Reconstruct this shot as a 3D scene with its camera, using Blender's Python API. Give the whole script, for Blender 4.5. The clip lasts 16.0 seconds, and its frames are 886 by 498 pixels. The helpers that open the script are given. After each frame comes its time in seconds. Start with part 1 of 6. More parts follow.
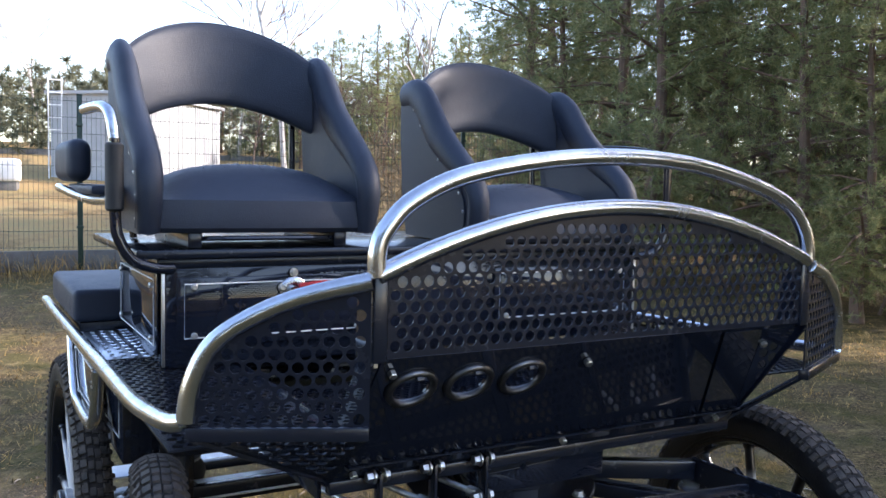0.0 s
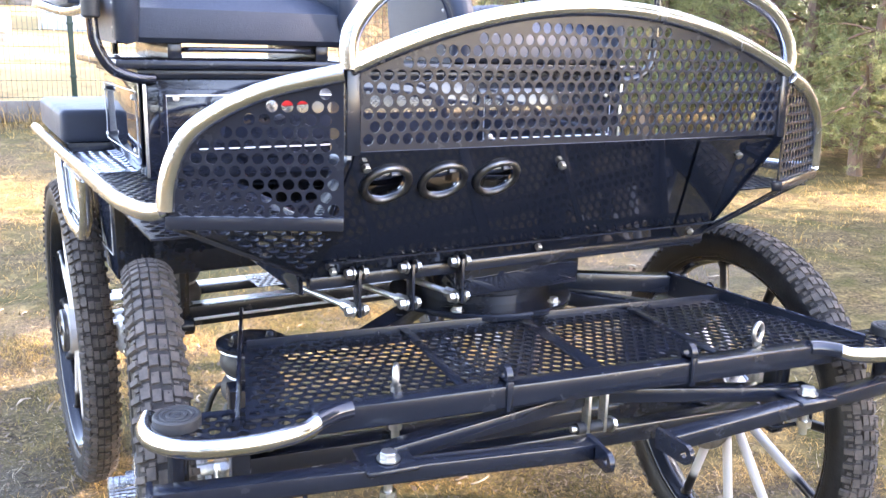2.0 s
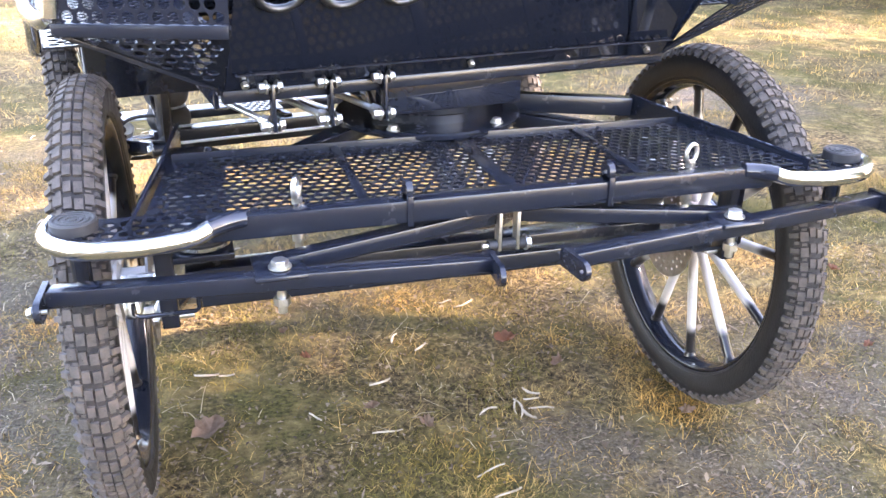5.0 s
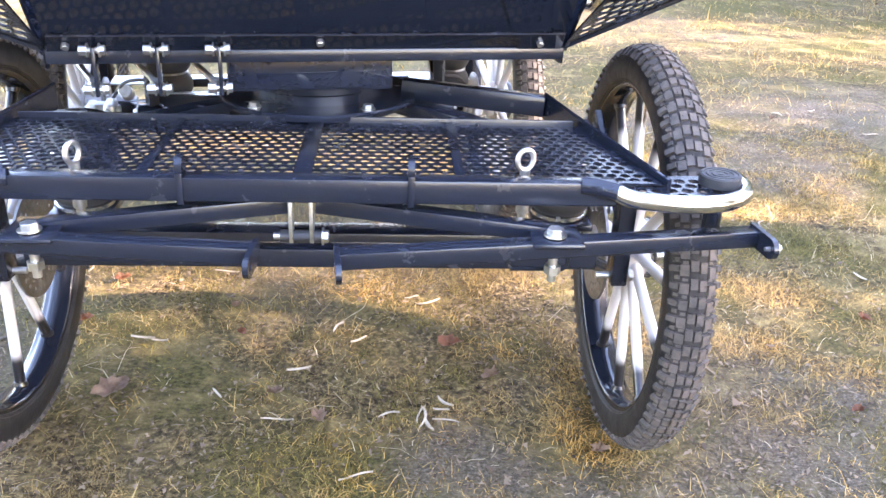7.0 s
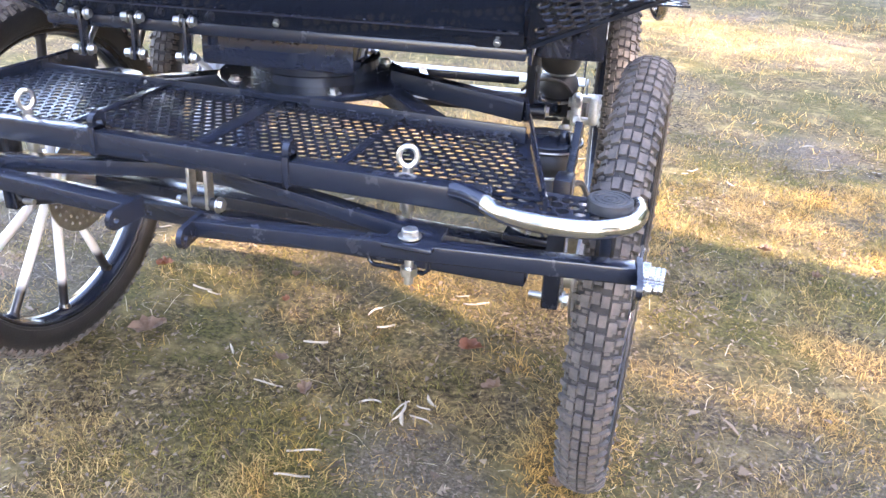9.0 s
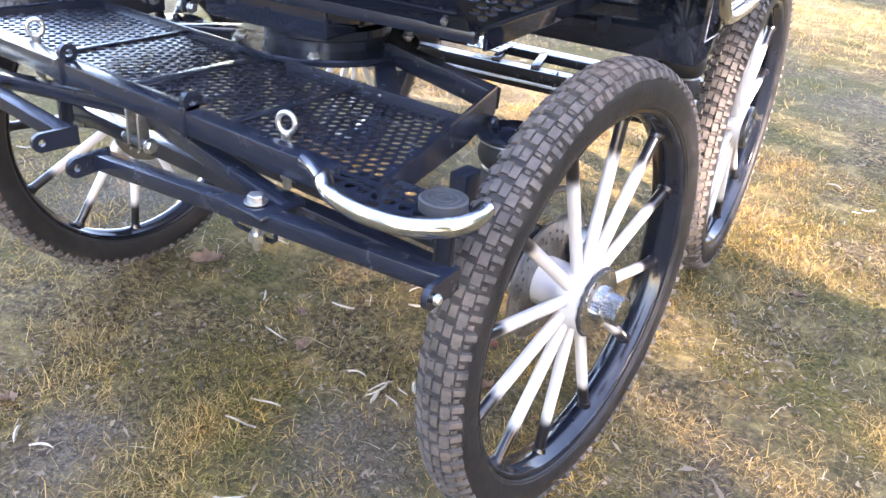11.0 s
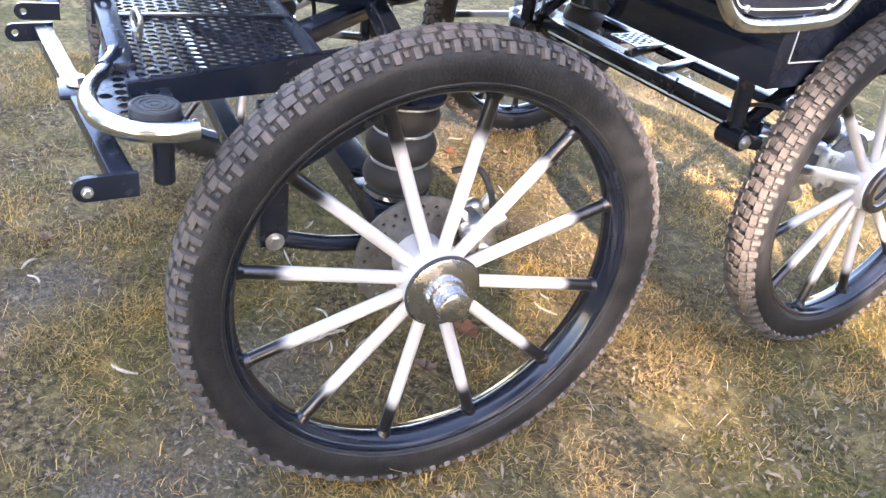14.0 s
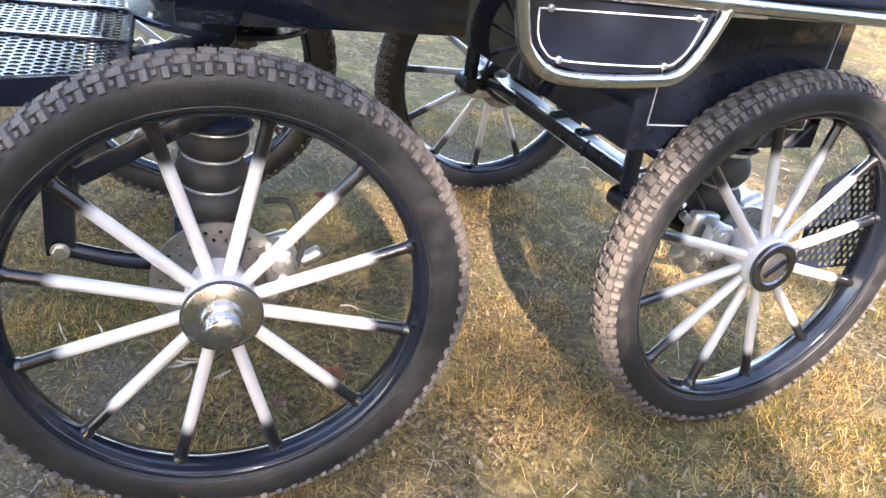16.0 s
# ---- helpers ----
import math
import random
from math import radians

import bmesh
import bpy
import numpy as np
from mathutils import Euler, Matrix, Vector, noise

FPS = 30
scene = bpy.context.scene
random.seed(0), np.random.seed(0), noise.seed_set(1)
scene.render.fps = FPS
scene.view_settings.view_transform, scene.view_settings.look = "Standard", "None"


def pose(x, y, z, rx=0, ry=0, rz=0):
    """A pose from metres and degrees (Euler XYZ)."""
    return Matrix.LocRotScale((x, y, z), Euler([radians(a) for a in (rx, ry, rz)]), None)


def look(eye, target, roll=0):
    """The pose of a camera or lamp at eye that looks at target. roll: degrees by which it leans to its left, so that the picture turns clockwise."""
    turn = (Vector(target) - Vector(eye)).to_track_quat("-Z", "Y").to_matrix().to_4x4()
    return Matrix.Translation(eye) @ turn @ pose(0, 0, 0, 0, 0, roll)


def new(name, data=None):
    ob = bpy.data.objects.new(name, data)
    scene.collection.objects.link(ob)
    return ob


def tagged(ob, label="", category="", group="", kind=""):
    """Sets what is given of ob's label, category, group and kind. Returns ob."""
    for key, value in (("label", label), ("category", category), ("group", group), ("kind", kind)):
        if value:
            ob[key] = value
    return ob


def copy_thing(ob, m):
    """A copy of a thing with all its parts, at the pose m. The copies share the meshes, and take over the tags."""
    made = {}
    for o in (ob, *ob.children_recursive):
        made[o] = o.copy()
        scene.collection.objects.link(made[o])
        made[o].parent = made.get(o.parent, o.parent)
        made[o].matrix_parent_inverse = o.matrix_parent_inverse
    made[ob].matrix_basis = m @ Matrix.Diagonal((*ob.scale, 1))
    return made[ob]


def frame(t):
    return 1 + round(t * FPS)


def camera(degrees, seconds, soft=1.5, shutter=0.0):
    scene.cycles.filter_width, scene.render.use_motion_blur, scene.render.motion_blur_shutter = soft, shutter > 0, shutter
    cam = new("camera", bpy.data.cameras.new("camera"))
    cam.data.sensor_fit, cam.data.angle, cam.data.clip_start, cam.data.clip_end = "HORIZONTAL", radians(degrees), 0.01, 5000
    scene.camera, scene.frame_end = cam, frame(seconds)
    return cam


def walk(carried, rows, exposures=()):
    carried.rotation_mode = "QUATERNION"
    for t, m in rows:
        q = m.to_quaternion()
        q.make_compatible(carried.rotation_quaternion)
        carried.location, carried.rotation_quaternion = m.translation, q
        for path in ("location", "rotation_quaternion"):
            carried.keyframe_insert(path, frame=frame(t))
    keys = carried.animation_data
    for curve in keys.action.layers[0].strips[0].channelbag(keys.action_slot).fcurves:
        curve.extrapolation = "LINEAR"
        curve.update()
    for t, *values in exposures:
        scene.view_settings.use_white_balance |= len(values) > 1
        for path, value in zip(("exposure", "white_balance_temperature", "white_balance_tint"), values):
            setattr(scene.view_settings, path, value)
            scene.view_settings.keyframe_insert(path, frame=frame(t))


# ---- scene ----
cam = camera(54.5, 16.0)
EXPO = [(0.0, 2.14, 6500, 20), (0.5, 2.65, 6550, 23), (1.0, 3.46, 6800, 25), (2.0, 4.25, 7350, 27), (4.0, 4.53, 7750, 28), (7.0, 4.61, 7200, 28), (9.0, 4.53, 7150, 28), (11.3, 4.25, 7050, 26), (13.0, 4.22, 7150, 26), (16.0, 3.80, 7000, 21)]
PATH = [
    (0, (-0.741, -1.48, 1.325), (-0.011, 0.376, 1.179), 1.3),
    (0.5, (-0.724, -1.508, 1.293), (0.007, 0.343, 1.094), 1.2),
    (1, (-0.721, -1.513, 1.271), (0.005, 0.327, 0.972), 1.2),
    (1.5, (-0.722, -1.521, 1.255), (-0.003, 0.303, 0.858), 1.3),
    (2, (-0.714, -1.53, 1.239), (0.001, 0.279, 0.772), 1.5),
    (2.5, (-0.714, -1.54, 1.226), (-0.006, 0.242, 0.658), 1.4),
    (3, (-0.71, -1.552, 1.218), (-0.005, 0.214, 0.598), 1.1),
    (3.5, (-0.697, -1.564, 1.216), (-0.004, 0.176, 0.514), 0.6),
    (4, (-0.666, -1.588, 1.209), (0.017, 0.129, 0.444), 0.6),
    (4.2, (-0.649, -1.589, 1.208), (0.03, 0.118, 0.417), 0.7),
    (6.3, (-0.061, -1.674, 1.201), (0.13, 0.13, 0.359), 1.8),
    (6.5, (-0.014, -1.668, 1.199), (0.17, 0.135, 0.355), 2.0),
    (7, (0.136, -1.622, 1.18), (0.252, 0.188, 0.336), 2.1),
    (7.5, (0.297, -1.606, 1.197), (0.203, 0.202, 0.349), 0.7),
    (8, (0.463, -1.623, 1.207), (0.179, 0.166, 0.359), 1.0),
    (8.5, (0.581, -1.627, 1.195), (0.197, 0.137, 0.336), 1.0),
    (9, (0.715, -1.528, 1.178), (0.224, 0.211, 0.319), 3.0),
    (9.2, (0.766, -1.505, 1.192), (0.206, 0.209, 0.327), 2.9),
    (11.3, (1.273, -1.151, 1.186), (0.167, 0.229, 0.252), 5.3),
    (11.5, (1.311, -1.117, 1.192), (0.156, 0.219, 0.253), 5.8),
    (12, (1.441, -1.008, 1.189), (0.135, 0.161, 0.227), 8.2),
    (12.5, (1.518, -0.883, 1.181), (0.12, 0.155, 0.198), 6.1),
    (13, (1.56, -0.712, 1.168), (0.15, 0.311, 0.185), 8.5),
    (13.5, (1.637, -0.616, 1.187), (0.148, 0.273, 0.19), 8.3),
    (14, (1.692, -0.527, 1.179), (0.162, 0.27, 0.168), 8.3),
    (14.5, (1.728, -0.427, 1.173), (0.193, 0.372, 0.171), 9.0),
    (15, (1.722, -0.298, 1.172), (0.152, 0.5, 0.224), 10.3),
    (15.5, (1.775, -0.197, 1.185), (0.127, 0.489, 0.282), 9.9),
    (16, (1.866, -0.082, 1.192), (0.193, 0.543, 0.293), 10.0),
]
walk(cam, [(t, look(eye, target, roll)) for t, eye, target, roll in PATH], exposures=EXPO)

# world, sun, exposure
SUN_AZ, SUN_EL = -10.0, 27.0   # degrees from +x towards +y, and above the ground
sky = bpy.data.worlds.new("sky")
scene.world = sky
sky.use_nodes = True
snt = sky.node_tree
sbg = snt.nodes["Background"]
stx = snt.nodes.new("ShaderNodeTexSky")
stx.sky_type, stx.sun_disc = "NISHITA", False
stx.sun_elevation, stx.sun_rotation = radians(SUN_EL), radians(90 - SUN_AZ)
stx.air_density, stx.dust_density, stx.ozone_density = 1.0, 0.8, 1.2
snt.links.new(stx.outputs[0], sbg.inputs[0])
sbg.inputs[1].default_value = 0.15
sun = new("sun", bpy.data.lights.new("sun", "SUN"))
sun.data.energy, sun.data.angle, sun.data.color = 2.7, radians(0.6), (1.0, 0.93, 0.83)
sun.matrix_world = look((0, 0, 0), (-math.cos(radians(SUN_AZ)) * math.cos(radians(SUN_EL)), -math.sin(radians(SUN_AZ)) * math.cos(radians(SUN_EL)), -math.sin(radians(SUN_EL))))
sun.location = (12, -2, 8)

# ---------------------------------------------------------------- materials
def srgb(h):
    c = [int(h[i:i + 2], 16) / 255 for i in (0, 2, 4)]
    return tuple(v / 12.92 if v < 0.04045 else ((v + 0.055) / 1.055) ** 2.4 for v in c) + (1,)


def material(name, base, rough=0.5, metal=0.0, second=None, scale=20.0, mix=(0.4, 0.65), bump=0.0, bump_scale=200.0, coat=0.0, rough2=None, spec=0.5, space="Object"):
    """Principled surface with stains at one scale and a fine relief at another."""
    m = bpy.data.materials.new(name)
    m.use_nodes = True
    nt = m.node_tree
    b = nt.nodes["Principled BSDF"]
    b.inputs["Roughness"].default_value, b.inputs["Metallic"].default_value = rough, metal
    b.inputs["Coat Weight"].default_value = coat
    b.inputs["Coat Roughness"].default_value = 0.08
    b.inputs["Specular IOR Level"].default_value = spec
    b.inputs["Base Color"].default_value = (*base[:3], 1)
    tc = nt.nodes.new("ShaderNodeTexCoord")
    if second or rough2 is not None:
        n = nt.nodes.new("ShaderNodeTexNoise")
        n.inputs["Scale"].default_value, n.inputs["Detail"].default_value, n.inputs["Roughness"].default_value = scale, 6, 0.65
        nt.links.new(tc.outputs[space], n.inputs["Vector"])
        r = nt.nodes.new("ShaderNodeMapRange")
        r.inputs["From Min"].default_value, r.inputs["From Max"].default_value = mix
        nt.links.new(n.outputs["Fac"], r.inputs["Value"])
        if second:
            x = nt.nodes.new("ShaderNodeMix")
            x.data_type = "RGBA"
            x.inputs["A"].default_value, x.inputs["B"].default_value = (*base[:3], 1), (*second[:3], 1)
            nt.links.new(r.outputs["Result"], x.inputs["Factor"])
            nt.links.new(x.outputs["Result"], b.inputs["Base Color"])
        if rough2 is not None:
            r2 = nt.nodes.new("ShaderNodeMapRange")
            r2.inputs["To Min"].default_value, r2.inputs["To Max"].default_value = rough, rough2
            nt.links.new(r.outputs["Result"], r2.inputs["Value"])
            nt.links.new(r2.outputs["Result"], b.inputs["Roughness"])
    if bump:
        n2 = nt.nodes.new("ShaderNodeTexNoise")
        n2.inputs["Scale"].default_value, n2.inputs["Detail"].default_value = bump_scale, 4
        nt.links.new(tc.outputs[space], n2.inputs["Vector"])
        bp = nt.nodes.new("ShaderNodeBump")
        bp.inputs["Strength"].default_value, bp.inputs["Distance"].default_value = bump, 0.004
        nt.links.new(n2.outputs["Fac"], bp.inputs["Height"])
        nt.links.new(bp.outputs["Normal"], b.inputs["Normal"])
    return m


BLACK = material("black_gloss_paint", (0.009, 0.012, 0.021), 0.03, 0, (0.013, 0.016, 0.025), 9, (0.5, 0.8), 0.0, 60, coat=0.15, rough2=0.07, spec=0.45)
RIMB = material("black_rim_enamel", (0.007, 0.009, 0.014), 0.10, 0, (0.012, 0.013, 0.018), 16, (0.5, 0.8), 0.0, 60, coat=0.05, rough2=0.22, spec=0.3)
MESHP = material("black_coated_sheet", (0.010, 0.013, 0.021), 0.24, 0, (0.015, 0.018, 0.025), 14, (0.5, 0.8), 0.05, 160, rough2=0.36, spec=0.26)
FRAMEP = material("black_frame_paint", (0.010, 0.013, 0.021), 0.22, 0, (0.018, 0.020, 0.026), 18, (0.55, 0.85), 0.06, 120, coat=0.08, rough2=0.42, spec=0.4)
STEEL = material("polished_stainless_tube", (0.60, 0.615, 0.645), 0.15, 1.0, (0.44, 0.45, 0.47), 25, (0.4, 0.7), 0.04, 300, rough2=0.3)
HUBP = material("turned_steel_plate", (0.46, 0.465, 0.475), 0.22, 1.0, (0.34, 0.34, 0.345), 40, (0.4, 0.7), 0.03, 300, rough2=0.32)
ZINC = material("zinc_plated_steel", (0.62, 0.62, 0.60), 0.3, 1.0, (0.42, 0.41, 0.38), 60, (0.4, 0.7), 0.05, 300, rough2=0.5)
ALU = material("bright_aluminium_plate", (0.80, 0.82, 0.85), 0.28, 1.0, (0.6, 0.62, 0.65), 14, (0.4, 0.7), 0.05, 200, rough2=0.4)
VINYL = material("black_vinyl", (0.019, 0.026, 0.042), 0.46, 0, (0.026, 0.033, 0.050), 12, (0.4, 0.7), 0.25, 420, rough2=0.55, spec=0.35)
RUBBER = material("black_rubber", (0.016, 0.016, 0.017), 0.62, 0, (0.03, 0.029, 0.028), 25, (0.45, 0.75), 0.12, 300)
TYRE = material("dusty_tyre_rubber", (0.008, 0.0085, 0.010), 0.40, 0, (0.024, 0.023, 0.023), 26, (0.42, 0.74), 0.22, 200, rough2=0.6, spec=0.35)
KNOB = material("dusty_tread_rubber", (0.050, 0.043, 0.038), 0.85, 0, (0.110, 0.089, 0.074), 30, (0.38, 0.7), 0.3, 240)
GROOVE = material("dark_groove_rubber", (0.016, 0.014, 0.013), 0.9, 0, (0.036, 0.030, 0.026), 30, (0.38, 0.7), 0.3, 240)
CAST = material("cast_aluminium", (0.72, 0.72, 0.71), 0.38, 0.75, (0.50, 0.49, 0.47), 45, (0.4, 0.7), 0.12, 260, rough2=0.55)
DISC = material("worn_brake_disc", (0.30, 0.295, 0.285), 0.42, 1.0, (0.20, 0.19, 0.18), 40, (0.4, 0.7), 0.05, 300, rough2=0.55)
HUBW = material("white_enamel", (0.48, 0.455, 0.435), 0.34, 0, (0.40, 0.375, 0.35), 18, (0.45, 0.8), 0.04, 150, coat=0.3)
DROP = material("rainwater_bead", (0.02, 0.024, 0.034), 0.04, coat=0.5)
DARKM = material("dark_burnished_steel", (0.16, 0.16, 0.165), 0.34, 1.0, (0.08, 0.08, 0.085), 30, (0.4, 0.7), 0.05, 200, rough2=0.5)
REDP = material("red_plastic", (0.55, 0.02, 0.02), 0.35)
PIN = material("silver_pinstripe", (0.75, 0.75, 0.74), 0.4)
PALE = material("pale_aluminium_sheet", (0.80, 0.82, 0.85), 0.35, 0.0, (0.70, 0.72, 0.75), 10, (0.4, 0.7), 0.03, 200)
GREYW = material("grey_wall_sheet", (0.34, 0.35, 0.36), 0.55, 0, (0.30, 0.31, 0.32), 3, (0.4, 0.7), 0.05, 40)
ROOFW = material("light_roof_sheet", (0.36, 0.365, 0.375), 0.5, 0, (0.30, 0.305, 0.315), 4)
WHITEP = material("white_plastic", (0.8, 0.8, 0.79), 0.4, 0, (0.72, 0.72, 0.70), 5)
FENCEG = material("dark_green_coated_wire", (0.012, 0.035, 0.025), 0.45, 0, (0.02, 0.045, 0.033), 6)
CONC = material("weathered_concrete", (0.16, 0.155, 0.145), 0.9, 0, (0.10, 0.095, 0.088), 5, (0.35, 0.7), 0.4, 60)
TWIG = material("bleached_wood_chip", (0.46, 0.39, 0.30), 0.85, 0, (0.20, 0.155, 0.105), 60, (0.4, 0.7), 0.4, 300)
LEAFB = material("dry_brown_leaf", (0.30, 0.20, 0.14), 0.8, 0, (0.18, 0.10, 0.06), 40, (0.4, 0.7), 0.3, 200)
LEAFR = material("dry_red_leaf", (0.30, 0.13, 0.075), 0.8, 0, (0.19, 0.085, 0.05), 40, (0.4, 0.7), 0.3, 200)
BARKP = material("pine_bark", (0.17, 0.105, 0.07), 0.9, 0, (0.08, 0.055, 0.042), 6, (0.35, 0.7), 0.6, 25)
BARKB = material("pale_birch_bark", (0.52, 0.48, 0.44), 0.8, 0, (0.16, 0.13, 0.115), 5, (0.5, 0.72), 0.3, 30)
TWIGB = material("bare_brown_twigs", (0.13, 0.085, 0.065), 0.9, 0, (0.08, 0.055, 0.045), 3)


def leafy(name, a, b2, rough=0.7, trans=0.25, drift=None):
    m = material(name, a, rough)
    nt = m.node_tree
    b = nt.nodes["Principled BSDF"]
    g = nt.nodes.new("ShaderNodeNewGeometry")
    r = nt.nodes.new("ShaderNodeValToRGB")
    r.color_ramp.elements[0].color, r.color_ramp.elements[1].color = (*a, 1), (*b2, 1)
    nt.links.new(g.outputs["Random Per Island"], r.inputs["Fac"])
    col = r.outputs["Color"]
    if drift:       # the lawn turns from grey-green to golden over a hand's width and over a metre
        tc = nt.nodes.new("ShaderNodeTexCoord")
        n = nt.nodes.new("ShaderNodeTexNoise")
        n.inputs["Scale"].default_value, n.inputs["Detail"].default_value, n.inputs["Roughness"].default_value = 2.6, 7, 0.68
        nt.links.new(tc.outputs["Object"], n.inputs["Vector"])
        d = nt.nodes.new("ShaderNodeValToRGB")
        d.color_ramp.elements.new(0.5)
        for e, p, c in zip(d.color_ramp.elements, (0.36, 0.5, 0.64), drift):
            e.position, e.color = p, (*c, 1)
        nt.links.new(n.outputs["Fac"], d.inputs["Fac"])
        x = nt.nodes.new("ShaderNodeMix")
        x.data_type, x.blend_type = "RGBA", "MULTIPLY"
        x.inputs["Factor"].default_value = 1.0
        nt.links.new(col, x.inputs["A"])
        nt.links.new(d.outputs["Color"], x.inputs["B"])
        col = x.outputs["Result"]
    nt.links.new(col, b.inputs["Base Color"])
    b.inputs["Specular IOR Level"].default_value = 0.25
    t = nt.nodes.new("ShaderNodeBsdfTranslucent")
    nt.links.new(col, t.inputs["Color"])
    mx = nt.nodes.new("ShaderNodeMixShader")
    mx.inputs["Fac"].default_value = trans
    nt.links.new(b.outputs[0], mx.inputs[1])
    nt.links.new(t.outputs[0], mx.inputs[2])
    nt.links.new(mx.outputs[0], nt.nodes["Material Output"].inputs["Surface"])
    return m


NEEDLE = leafy("pine_needles", (0.105, 0.135, 0.068), (0.28, 0.285, 0.130), 0.55, 0.5)
# darkened needles for the unseen trees that only serve reflections
DARK_NEEDLE = leafy("darkened_needles", (0.030, 0.048, 0.028), (0.085, 0.105, 0.055), 0.6, 0.3)
NEEDLE2 = leafy("young_pine_needles", (0.12, 0.152, 0.068), (0.32, 0.315, 0.135), 0.55, 0.5)
FARW = leafy("far_pine_needles", (0.085, 0.098, 0.060), (0.21, 0.20, 0.125), 0.6, 0.4)
BROWNL = leafy("dry_brush", (0.16, 0.11, 0.07), (0.25, 0.19, 0.11))
STRAW = leafy("dry_grass_blades", (0.060, 0.038, 0.015), (0.66, 0.48, 0.205), 0.7, 0.3, ((0.46, 0.45, 0.40), (0.95, 0.87, 0.76), (1.42, 1.08, 0.66)))
GREEN = leafy("green_grass_blades", (0.045, 0.042, 0.012), (0.30, 0.240, 0.070), 0.7, 0.3, ((0.54, 0.60, 0.46), (0.98, 0.95, 0.78), (1.45, 1.15, 0.74)))

STALK = leafy("bleached_straw", (0.20, 0.145, 0.080), (0.66, 0.54, 0.36), 0.75, 0.15)
LITTER = leafy("crumbled_leaf_litter", (0.06, 0.040, 0.027), (0.27, 0.20, 0.135), 0.8, 0.1)


def spoke_material():
    """White enamel sprayed over black: the black fades in towards the rim end of each spoke (local x runs outwards)."""
    m = material("faded_spoke_enamel", (0.8, 0.77, 0.73), 0.28, coat=0.3)
    nt = m.node_tree
    b = nt.nodes["Principled BSDF"]
    tc = nt.nodes.new("ShaderNodeTexCoord")
    sx = nt.nodes.new("ShaderNodeSeparateXYZ")
    nt.links.new(tc.outputs["Object"], sx.inputs[0])
    r = nt.nodes.new("ShaderNodeMapRange")
    r.inputs["From Min"].default_value, r.inputs["From Max"].default_value = 0.240, 0.272
    r.interpolation_type = "SMOOTHSTEP"
    nt.links.new(sx.outputs["X"], r.inputs["Value"])
    x = nt.nodes.new("ShaderNodeMix")
    x.data_type = "RGBA"
    x.inputs["A"].default_value, x.inputs["B"].default_value = (0.48, 0.455, 0.435, 1), (0.006, 0.006, 0.008, 1)
    nt.links.new(r.outputs["Result"], x.inputs["Factor"])
    nt.links.new(x.outputs["Result"], b.inputs["Base Color"])
    return m


SPOKE = spoke_material()


